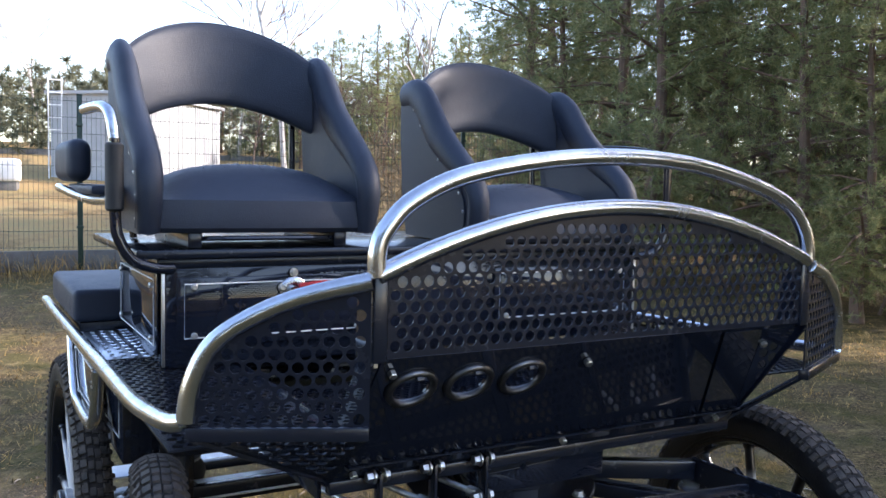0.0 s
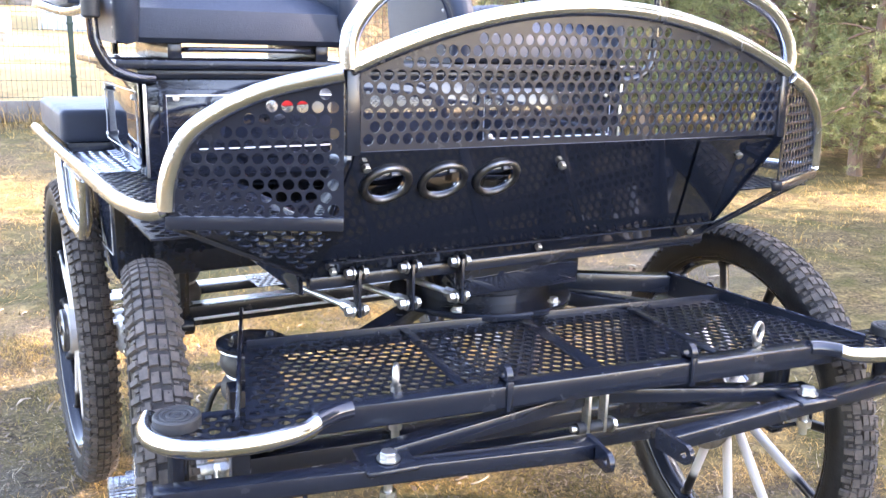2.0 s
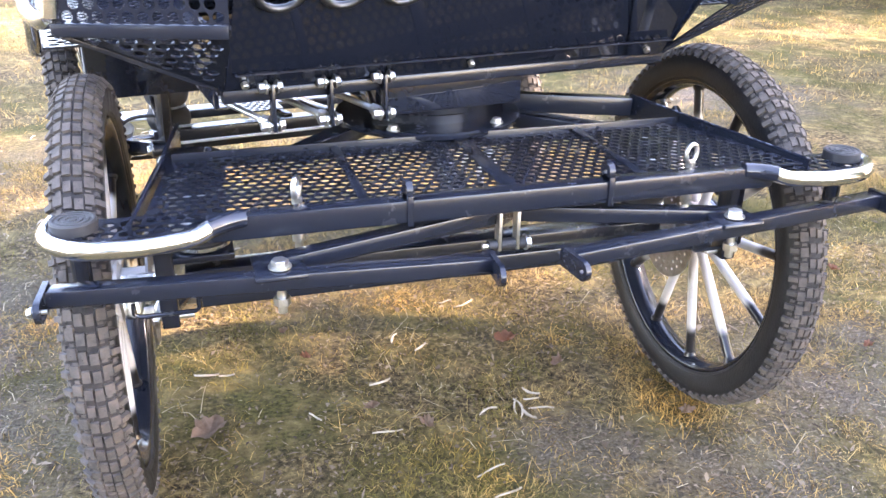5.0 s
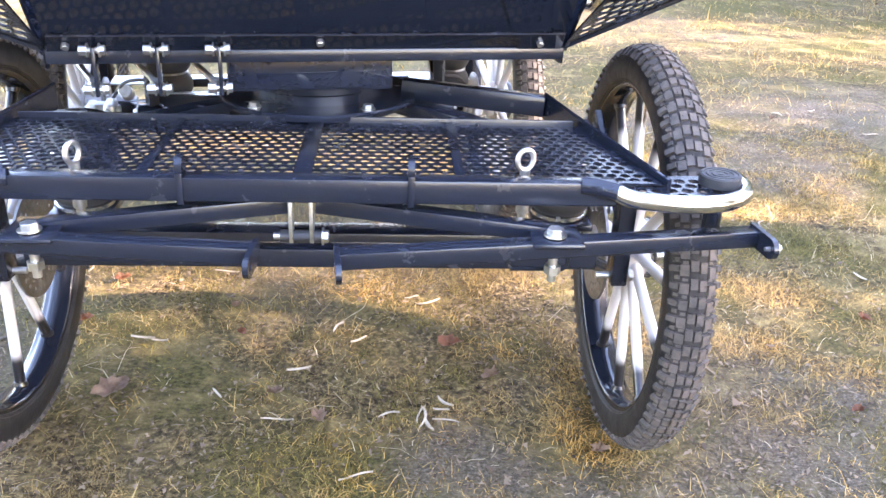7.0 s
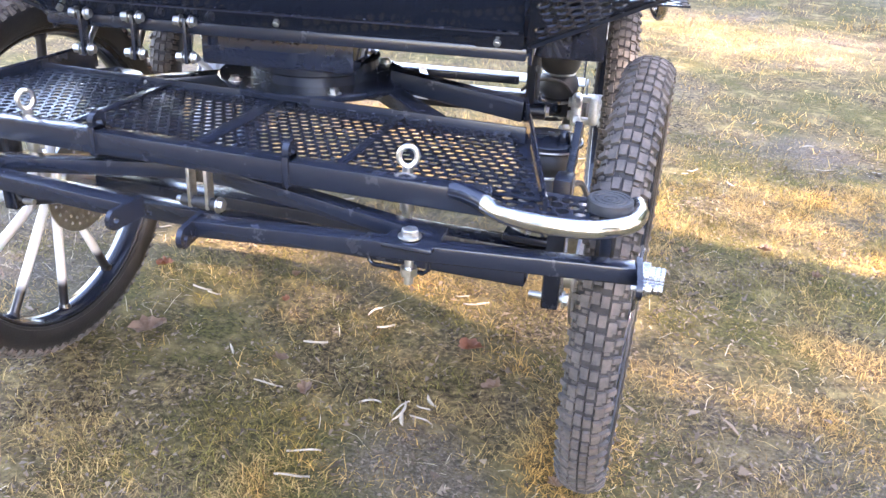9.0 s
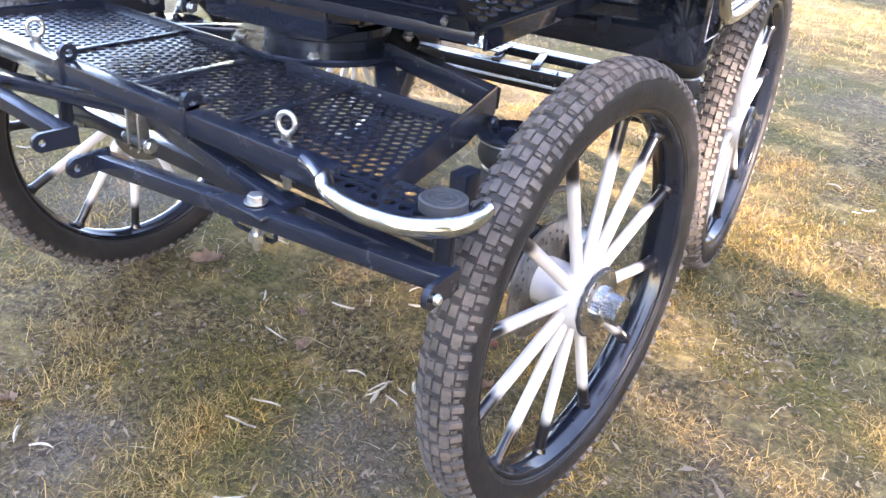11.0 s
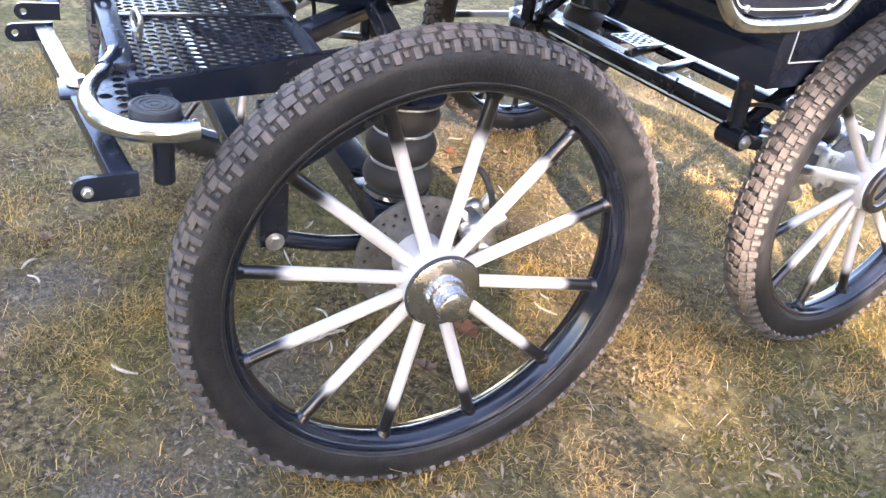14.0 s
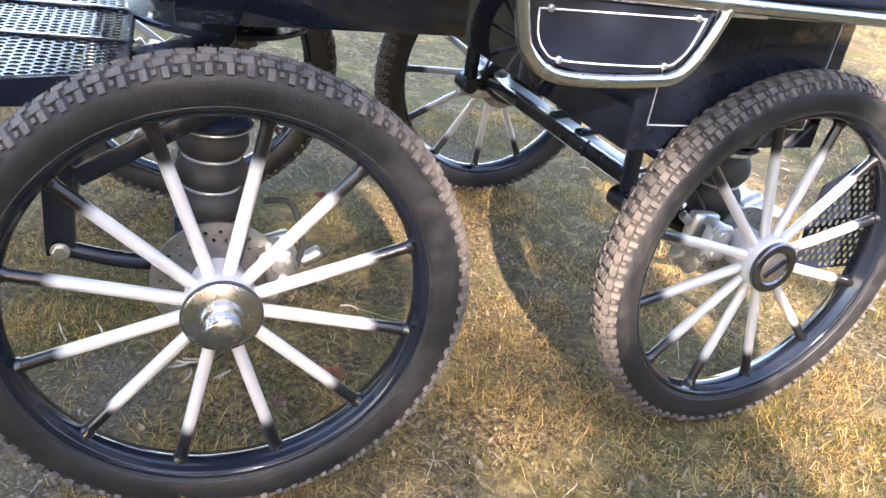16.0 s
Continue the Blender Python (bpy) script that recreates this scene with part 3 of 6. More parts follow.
FZ = 0.735      # top of the footboard
foot = holder("footboard", carriage)
mesh_sheet([(-0.560, -0.425), (0.540, -0.425), (0.462, -0.138), (-0.518, -0.138)], Matrix.Translation((0, 0, FZ - 0.003)), "perforated_sheet", foot, "black perforated steel tread sheet")
part("front_beam", bar((-0.47, -0.428, FZ - 0.014), (0.47, -0.428, FZ - 0.014), 0.034, 0.038, 0.004), FRAMEP, foot, "black square-tube front beam")
part("rear_rim", bar((-0.515, -0.136, FZ - 0.006), (0.458, -0.136, FZ - 0.006), 0.006, 0.030, 0.001), FRAMEP, foot)
for x in (-0.235, 0.0, 0.235):
    part("rib", bar((x, -0.42, FZ + 0.001), (x, -0.128, FZ + 0.001), 0.028 if x == 0 else 0.016, 0.004, 0.001), FRAMEP, foot)
for (x0, y0), (x1, y1) in (((-0.573, -0.437), (-0.502, 0.004)), ((0.548, -0.432), (0.428, 0.0))):
    # upright side plates, deeper towards the back, with a rounded top edge
    a, b = Vector((x0, y0, 0)), Vector((x1, y1, 0))
    d = (b - a).normalized()
    side = Vector((-d.y, d.x, 0)) * 0.003
    q = [(0.0, FZ - 0.030), (0.0, FZ + 0.004), (0.70, FZ + 0.014), (1.0, FZ + 0.020), (1.0, FZ - 0.026), (0.70, FZ - 0.040)]
    bm = bmesh.new()
    for k in (-1, 1):
        bm.faces.new([bm.verts.new(a.lerp(b, u) + side * k + Vector((0, 0, z))) for u, z in q])
    f0, f1 = [list(f.verts) for f in bm.faces]
    for k in range(6):
        bm.faces.new((f0[k], f0[(k + 1) % 6], f1[(k + 1) % 6], f1[k]))
    part("side_plate", bm, FRAMEP, foot)
    part("plate_edge", tube([a.lerp(b, u) + Vector((0, 0, z + 0.001)) for u, z in q[1:4]], 0.0036, 8), BLACK, foot, "rounded glossy top edge")
    if x1 > 0:
        part("rear_arm", bar((x1, y1, FZ - 0.002), (0.15, 0.045, FZ + 0.016), 0.030, 0.040, 0.004), FRAMEP, foot)
for s in (-1, 1):   # wing steps with a polished guard tube
    step = holder("wing_step", carriage)
    out = [(0.455, -0.447), (0.50, -0.465), (0.56, -0.474), (0.62, -0.462), (0.655, -0.43), (0.662, -0.395), (0.655, -0.372), (0.535, -0.378), (0.48, -0.402)]
    reach = 0.0 if s > 0 else 0.014
    out = [(s * (x + reach * min(1, max(0, (x - 0.5) / 0.12))), y) for x, y in (out if s > 0 else out[::-1])]
    mesh_sheet(out, Matrix.Translation((0, 0, FZ - 0.008)), "perforated_sheet", step, "", 0.003, 0.0095, 0.004, 0.0235)
    path = curve_pts([(s * (x + reach * min(1, max(0, (x - 0.5) / 0.12))), y, FZ - 0.012 + (0.010 if x < 0.46 else 0.005 if x < 0.48 else 0)) for x, y in ((0.466, -0.452), (0.485, -0.462), (0.51, -0.473), (0.56, -0.482), (0.62, -0.474), (0.662, -0.44), (0.674, -0.40), (0.668, -0.362))], 6)
    part("tube_sleeve", tube(curve_pts([(s * 0.415, -0.434, FZ - 0.002), (s * 0.440, -0.440, FZ - 0.003), (s * 0.468, -0.4535, FZ - 0.006)], 4), 0.0142, 14), BLACK, step, "black sleeve on the tube's end")
    part("guard_tube", tube(path, 0.0135, 14), STEEL, step, "bent polished stainless tube")
    part("post", cyl((s * (0.635 + reach), -0.40, FZ - 0.10), (s * (0.635 + reach), -0.40, FZ - 0.006), 0.014, 16, bevel=0.003), FRAMEP, step)
    k = 0.76
    bm = lathe([(k * r, 0.72 * z) for r, z in ((0, 0), (0.042, 0), (0.042, 0.020), (0.039, 0.023), (0.035, 0.023), (0.034, 0.021), (0.030, 0.021), (0.029, 0.023), (0.025, 0.023), (0.024, 0.021), (0.019, 0.021), (0.018, 0.023),
                (0.013, 0.023), (0.012, 0.021), (0.007, 0.021), (0.006, 0.023), (0, 0.023))], 36, m=Matrix.Translation((s * (0.634 + reach), -0.408, FZ - 0.006)))
    part("rubber_stop", bm, RUBBER, step, "round ribbed black rubber stop")

for s in (-1, 1):   # eye bolts through the beam
    eye = holder("eye_bolt", carriage)
    hx, hy = (0.94, 0.34) if s > 0 else (0.42, 0.91)
    ring = [(s * 0.335 + 0.0135 * hx * math.cos(a), -0.395 + 0.0135 * hy * math.cos(a), FZ + 0.023 + 0.0155 * math.sin(a)) for a in [2 * math.pi * k / 24 for k in range(24)]]
    part("ring", tube(ring, 0.0042, 10, True), ZINC, eye, "forged galvanised ring")
    bm = cyl((s * 0.335, -0.395, FZ - 0.002), (s * 0.335, -0.395, FZ + 0.008), 0.008, 14)
    bm = cyl((s * 0.335, -0.395, FZ - 0.080), (s * 0.335, -0.395, FZ), 0.0065, 12, bm=bm)
    bm = cyl((s * 0.335, -0.395, FZ - 0.062), (s * 0.335, -0.395, FZ - 0.042), 0.010, 16, bm=bm)
    part("shank", bm, ZINC, eye)
for x in (-0.172, 0.162):
    bm = plate([(0.017 * math.cos(2 * math.pi * i / 20), 0.017 * math.sin(2 * math.pi * i / 20)) for i in range(20)], [(0, 0)], 0.007, 0.010,
               basis((x, -0.43, FZ + 0.018), (0, 1, 0), (0, 0, 1)), 14)
    bm = box((x - 0.005, -0.4495, FZ - 0.036), (x + 0.005, -0.418, FZ + 0.012), 0.001, bm=bm)
    part("trace_lug", bm, FRAMEP, carriage)

# evener and swingletrees
evener = holder("evener", carriage)
EZ0 = 0.666
for s in (-1, 1):
    part("arm", bar((s * 0.02, -0.40, EZ0 + 0.020), (s * 0.40, -0.452, EZ0 - 0.006), 0.030, 0.026, 0.003), FRAMEP, evener)
    part("end_plate", box((s * 0.375 - 0.038, -0.515, EZ0 - 0.003), (s * 0.375 + 0.038, -0.43, EZ0 + 0.006), 0.004), FRAMEP, evener)
for x in (-0.018, 0.013):
    part("strap", bar((x, -0.418, FZ - 0.03), (x, -0.418, EZ0 - 0.036), 0.006, 0.020, 0.001, up=(0, 1, 0)), ZINC, evener)
part("clevis_bolt", hexbolt((0.030, -0.418, EZ0 - 0.028), (1, 0, 0), 0.010, 0.008, 0.075), ZINC, evener)
part("bush", cyl((-0.035, -0.418, EZ0 - 0.028), (0.03, -0.418, EZ0 - 0.028), 0.010, 16), RUBBER, evener)
for s, x in ((-1, -0.375), (1, 0.372)):
    sw = holder("swingletree", carriage)
    tilt = 0.036 if s > 0 else -0.020
    a, b = Vector((x - 0.315, -0.49 - tilt, EZ0 - 0.014 if s > 0 else EZ0 - 0.006)), Vector((x + 0.315, -0.49 + tilt, EZ0 - 0.004 if s > 0 else EZ0 - 0.014))
    part("beam", bar(a, b, 0.030, 0.026, 0.003), FRAMEP, sw, "black square steel tube")
    for p, d in ((a, -1), (b, 1)):
        t = (b - a).normalized()
        n = Vector((-t.y, t.x, 0))
        o = [(0.045 + 0.016 * math.cos(u), 0.016 * math.sin(u)) for u in [-math.pi / 2 + math.pi * k / 10 for k in range(11)]] + [(-0.017, 0.016), (-0.017, -0.016)]
        part("trace_end", plate(o, [(0.045, 0)], 0.0060, 0.008, basis(p, -n, (0, 0, 1)), 14), FRAMEP, sw, "upright end plate with a hole for the trace")
        if d == s:
            part("trace_pin", hexbolt(p - n * 0.045 + t * (0.010 * d), t * d, 0.0055, 0.005, 0.020), ZINC, sw)
    lx = x + s * 0.16 if s < 0 else x - 0.02
    loop = [(lx - 0.045, -0.475, EZ0 - 0.03), (lx - 0.045, -0.475, EZ0 - 0.046), (lx - 0.038, -0.475, EZ0 - 0.052), (lx + 0.038, -0.475, EZ0 - 0.052), (lx + 0.045, -0.475, EZ0 - 0.046), (lx + 0.045, -0.475, EZ0 - 0.03)]
    part("wire_loop", tube(loop, 0.0035, 8), FRAMEP, sw)
    bm = hexbolt((x, -0.487, EZ0 + 0.010), (0, 0, 1), 0.0125, 0.010, 0.075)
    bm = cyl((x, -0.487, EZ0 - 0.052), (x, -0.487, EZ0 - 0.040), 0.0125, 6, bm=bm)
    part("pivot_bolt", bm, ZINC, sw, "galvanised hexagon bolt")

# front axle, spring bellows, links
axle = holder("front_axle", carriage)
part("beam", bar((-0.52, 0.0, 0.445), (0.52, 0.0, 0.445), 0.06, 0.05, 0.004), FRAMEP, axle, "black square axle tube")
part("cross_tube", bar((-0.50, -0.235, 0.520), (0.50, -0.235, 0.520), 0.036, 0.036, 0.004), FRAMEP, axle)
for s in (-1, 1):
    part("stub", cyl((s * 0.50, -0.005, WR), (s * 0.60, -0.005, WR), 0.026, 20), ZINC, axle)
    part("hanger", bar((s * 0.545, -0.235, FZ - 0.03), (s * 0.545, -0.232, 0.47), 0.045, 0.03, 0.004, up=(1, 0, 0)), FRAMEP, axle)
    part("hanger_bolt", hexbolt((s * 0.566, -0.232, 0.483), (s, 0, 0), 0.011, 0.008, 0.06), ZINC, axle)
    part("trailing_arm", tube(curve_pts([(s * 0.55, -0.232, 0.483), (s * 0.54, -0.14, 0.455), (s * 0.52, -0.05, 0.438), (s * 0.50, 0.03, 0.435)], 5), 0.014, 10), FRAMEP, axle)
    if s > 0:
        part("diagonal", bar((s * 0.542, -0.205, 0.602), (s * 0.53, -0.005, 0.718), 0.014, 0.030, 0.002), FRAMEP, axle)
    spring = holder("air_spring", carriage)
    bx, by = (0.475, 0.0) if s > 0 else (-0.482, 0.018)
    z0, n, hl = 0.514, 3, 0.0548
    prof = [(0, 0)]
    for k in range(n):
        for j in range(9):
            u = j / 8
            prof.append((0.044 + 0.016 * math.sin(math.pi * u) ** 0.7, hl * (k + u)))
    prof.append((0, hl * n))
    part("bellows", lathe(prof, 32, m=Matrix.Translation((bx, by, z0))), RUBBER, spring, "black three-lobed rubber air bellows")
    for k in (1, 2):
        part("girdle_ring", tube([(bx + 0.0465 * math.cos(a), by + 0.0465 * math.sin(a), z0 + hl * k) for a in [2 * math.pi * i / 28 for i in range(28)]], 0.0032, 8, True), ZINC, spring)
    part("lower_plate", lathe([(0, -0.008), (0.05, -0.008), (0.057, -0.003), (0.057, 0.004), (0.052, 0.007), (0, 0.007)], 32, m=Matrix.Translation((bx, by, z0))), STEEL, spring, "polished lower spring plate")
    part("upper_plate", lathe([(0, -0.002), (0.060, -0.002), (0.066, 0.002), (0.066, 0.008), (0.060, 0.011), (0, 0.012)], 32, m=Matrix.Translation((bx, by, z0 + hl * n))), FRAMEP, spring, "black steel top flange")
    part("rim_wire", tube([(bx + 0.0605 * math.cos(a), by + 0.0605 * math.sin(a), z0 + hl * n - 0.002) for a in [2 * math.pi * i / 28 for i in range(28)]], 0.0022, 6, True), ZINC, spring)
    for dx in (-0.032, 0.032):
        bm = hexbolt((bx + dx, by - 0.02, z0 + hl * n + 0.014), (0, 0, 1), 0.011, 0.010)
        part("flange_nut", lathe([(0.010, 0), (0.009, 0.006), (0.005, 0.010), (0, 0.011)], 14, m=Matrix.Translation((bx + dx, by - 0.02, z0 + hl * n + 0.023)), bm=bm), FRAMEP, spring)
    part("seat_bracket", box((bx - 0.06, by - 0.06, z0 - 0.022), (bx + 0.06, by + 0.06, z0 - 0.008), 0.003), FRAMEP, spring)
    hose = curve_pts([(s * 0.50, 0.09, 0.55), (s * 0.53, 0.13, 0.56), (s * 0.555, 0.15, 0.50), (s * 0.56, 0.14, 0.44)], 6)
    part("brake_hose", tube(hose, 0.006, 8), RUBBER, axle)

# turntable
tt = holder("turntable", carriage)
TX, TY = -0.012, 0.035
part("flange", lathe([(0, FZ), (0.186, FZ), (0.188, FZ + 0.003), (0.188, FZ + 0.010), (0.185, FZ + 0.013), (0, FZ + 0.013)], 48, m=Matrix.Translation((TX, TY, 0))), FRAMEP, tt)
part("drum", lathe([(0, FZ), (0.125, FZ), (0.125, FZ + 0.030), (0.131, FZ + 0.034), (0.131, FZ + 0.050), (0.126, FZ + 0.052), (0, FZ + 0.052)], 48, m=Matrix.Translation((TX, TY, 0))), FRAMEP, tt, "black steel turntable drum")
for k in range(4):
    a = radians((-128, -53, 53, 128)[k])
    part("flange_bolt", hexbolt((TX + 0.168 * math.cos(a), TY + 0.168 * math.sin(a), FZ + 0.014), (0, 0, 1), 0.0095, 0.008), ZINC, tt)
for s in (-1, 1):
    part("bearer", bar((s * 0.30, -0.13, FZ - 0.012), (s * 0.09, 0.09, FZ - 0.012), 0.04, 0.03, 0.003), FRAMEP, tt)

# ---------------------------------------------------------------- body
def bpart(name, bm, mat, parent, label="", smooth=True):
    bm.transform(BODY)
    return part(name, bm, mat, parent, label, smooth=smooth)


body = holder("body", carriage)
DY = -0.320     # plane of the dash
# sloped toe panel
TOE0, TOE1 = Vector((0, -0.145, 0.858)), Vector((0, DY + 0.004, 1.090))
tm = basis(TOE0, (1, 0, 0), TOE1 - TOE0)
tl = (TOE1 - TOE0).length
out = [(-0.43, 0), (0.43, 0), (0.425, tl), (-0.425, tl)]
holes = [(-0.360, 0.222), (-0.263, 0.222), (-0.166, 0.222)]
bpart("toe_panel", plate(out, holes, 0.029, 0.004, tm, 24), BLACK, body, "sloped glossy black toe panel", False)
bpart("toe_lip", box((-0.435, -0.158, 0.846), (0.435, -0.138, 0.868), 0.003), FRAMEP, body)
for hx, hy in holes:
    ring = [tm @ Vector((hx + 0.036 * math.cos(a), hy + 0.033 * math.sin(a), 0.004)) for a in [2 * math.pi * k / 28 for k in range(28)]]
    bpart("grommet_ring", tube(ring, 0.0062, 10, True), DARKM, body, "dark steel ring round a pedal opening")
    bpart("pedal_rod", bar(tm @ Vector((hx, hy - 0.012, -0.02)), tm @ Vector((hx + 0.005, hy + 0.03, 0.012)), 0.018, 0.006, 0.001), FRAMEP, body)
for hx, hy in ((-0.405, 0.262), (-0.05, 0.245), (0.36, 0.245), (0.002, 0.035), (0.385, 0.030), (-0.40, 0.03)):
    bm = hexbolt(tm @ Vector((hx, hy, 0.003)), tm.to_3x3() @ Vector((0, 0, 1)), 0.0065, 0.010, washer=False)
    bpart("stud", bm, ZINC, body)
q = [(0.352, 0.004), (0.428, 0.004), (0.424, tl - 0.004), (0.235, tl - 0.004)]
bpart("cover_plate", plate(q, (), 0, 0.003, tm @ Matrix.Translation((0, 0, 0.0045))), BLACK, body, smooth=False)
# pedal linkages under the lip
for x in (-0.358, -0.260, -0.163):
    bpart("link_plate", bar((x, -0.172, 0.878), (x, -0.172, 0.798), 0.006, 0.022, 0.001, up=(0, 1, 0)), FRAMEP, body)
    for dz in (0.872, 0.808):
        bm = hexbolt((x + 0.010, -0.172, dz), (1, 0, 0), 0.0085, 0.008)
        bm = hexbolt((x - 0.010, -0.172, dz), (-1, 0, 0), 0.0085, 0.012, bm=bm)
        bm = cyl((x - 0.012, -0.172, dz), (x + 0.012, -0.172, dz), 0.005, 10, bm=bm)
        bpart("link_bolt", bm, ZINC, body)
    bm = cyl((x, -0.172, 0.808), (x - 0.06, -0.02, 0.822), 0.0055, 10)
    bm = cyl((x, -0.172, 0.808), (x - 0.012, -0.145, 0.811), 0.010, 8, bm=bm)
    bpart("pull_rod", bm, ZINC, body, "galvanised brake pull rod")

# perforated dash with its polished tubes


def dash_top(x):
    return 1.300 - 0.50 * x * x


arch = [(x, dash_top(x) - 0.010) for x in [0.425 - 0.85 * k / 20 for k in range(21)]]
out = [(-0.425, 1.090), (0.425, 1.090)] + arch
bpart("dash_sheet", plate(out, hex_holes(out, PITCH, HR, 0.008), HR, 0.003, basis((0, DY, 0), (1, 0, 0), (0, 0, 1))), MESHP, body, "black perforated steel dashboard", False)
bpart("dash_tube", tube([(x, DY, dash_top(x)) for x in [-0.437 + 0.874 * k / 24 for k in range(25)]], 0.0135, 14), STEEL, body, "arched polished stainless tube")
hp = [(-0.437, DY, 1.203), (-0.437, DY, 1.238), (-0.424, DY, 1.268), (-0.385, DY, 1.306), (-0.30, DY, 1.343), (-0.15, DY, 1.370), (0.0, DY, 1.379),
      (0.15, DY, 1.370), (0.30, DY, 1.338), (0.385, DY, 1.303), (0.424, DY, 1.262), (0.437, DY, 1.228), (0.437, DY, 1.203)]
bpart("hand_rail", tube(curve_pts(hp, 6), 0.0135, 14), STEEL, body, "polished stainless hand rail above the dashboard")
for s in (-1, 1):
    bpart("dash_post", box((s * 0.432 - 0.011, DY - 0.006, 1.085), (s * 0.432 + 0.011, DY + 0.012, 1.205), 0.003), FRAMEP, body)
    # wing screens beside the dash
    wing = holder("wing_screen", carriage)
    a, b = Vector((s * 0.445, DY, 0)), Vector((s * 0.668, -0.225, 0))
    ln = (b - a).length
    wm = basis((a.x, a.y, 0), b - a, (0, 0, 1))
    top = [(0.0, 1.197), (0.097, 1.174), (0.17, 1.141), (0.213, 1.106), (0.236, 1.056), (0.243, 1.008)]
    tc2 = curve_pts([(u * ln / 0.243, z, 0) for u, z in top], 5)
    out = [(0.0, 0.995)] + [(ln - 0.004, 0.995)] + [(p.x - 0.004, p.y - 0.006) for p in reversed(tc2)][1:]
    out = [(max(u, 0.0), v) for u, v in out]
    bpart("wing_sheet", plate(out, hex_holes(out, PITCH, HR, 0.006), HR, 0.003, wm), MESHP, wing, "black perforated side screen", False)
    rail = [wm @ Vector((p.x, p.y, 0)) for p in tc2]
    bpart("wing_tube", tube(rail, 0.0135, 14), STEEL, wing, "curved polished stainless tube")
    bpart("bottom_bar", bar(wm @ Vector((0, 0.990, 0)), wm @ Vector((ln, 0.992, 0)), 0.02, 0.02, 0.003), FRAMEP, wing)
    # sloped perforated skirt from the wing's foot down to the toe panel
    p0, p1 = wm @ Vector((ln - 0.01, 0.985, 0)), wm @ Vector((0.0, 0.985, 0))
    p2 = Vector((s * 0.432, -0.150, 0.868))
    tri = [p0, p1, p2] if s > 0 else [p1, p0, p2]
    o = p1
    sm = basis(o, p0 - p1, p2 - p1)
    inv = sm.inverted()
    out = [(v.x, v.y) for v in (inv @ p1, inv @ p0, inv @ p2)]
    if (out[1][0] - out[0][0]) * (out[2][1] - out[0][1]) - (out[1][1] - out[0][1]) * (out[2][0] - out[0][0]) < 0:
        out = out[::-1]
    bpart("skirt_sheet", plate(out, hex_holes(out, 0.0255, 0.0106, 0.005), 0.0106, 0.003, sm), MESHP, wing, "black perforated skirt", False)
    bpart("skirt_bar", bar(p2, p0, 0.008, 0.012, 0.002), FRAMEP, wing)
    # cheek plate beside the toe panel
    bm = bmesh.new()
    f = [bm.verts.new((s * 0.436, y, z)) for y, z in ((-0.150, 0.860), (-0.325, 1.080), (-0.31, 1.185), (-0.27, 1.185), (-0.26, 1.06), (-0.11, 0.87))]
    bm.faces.new(f if s > 0 else f[::-1])
    r = bmesh.ops.extrude_face_region(bm, geom=bm.faces[:])
    for v in r["geom"]:
        if isinstance(v, bmesh.types.BMVert):
            v.co.x += s * 0.006
    bpart("cheek_plate", bm, BLACK, body, smooth=False)

# side rails, floor and decks


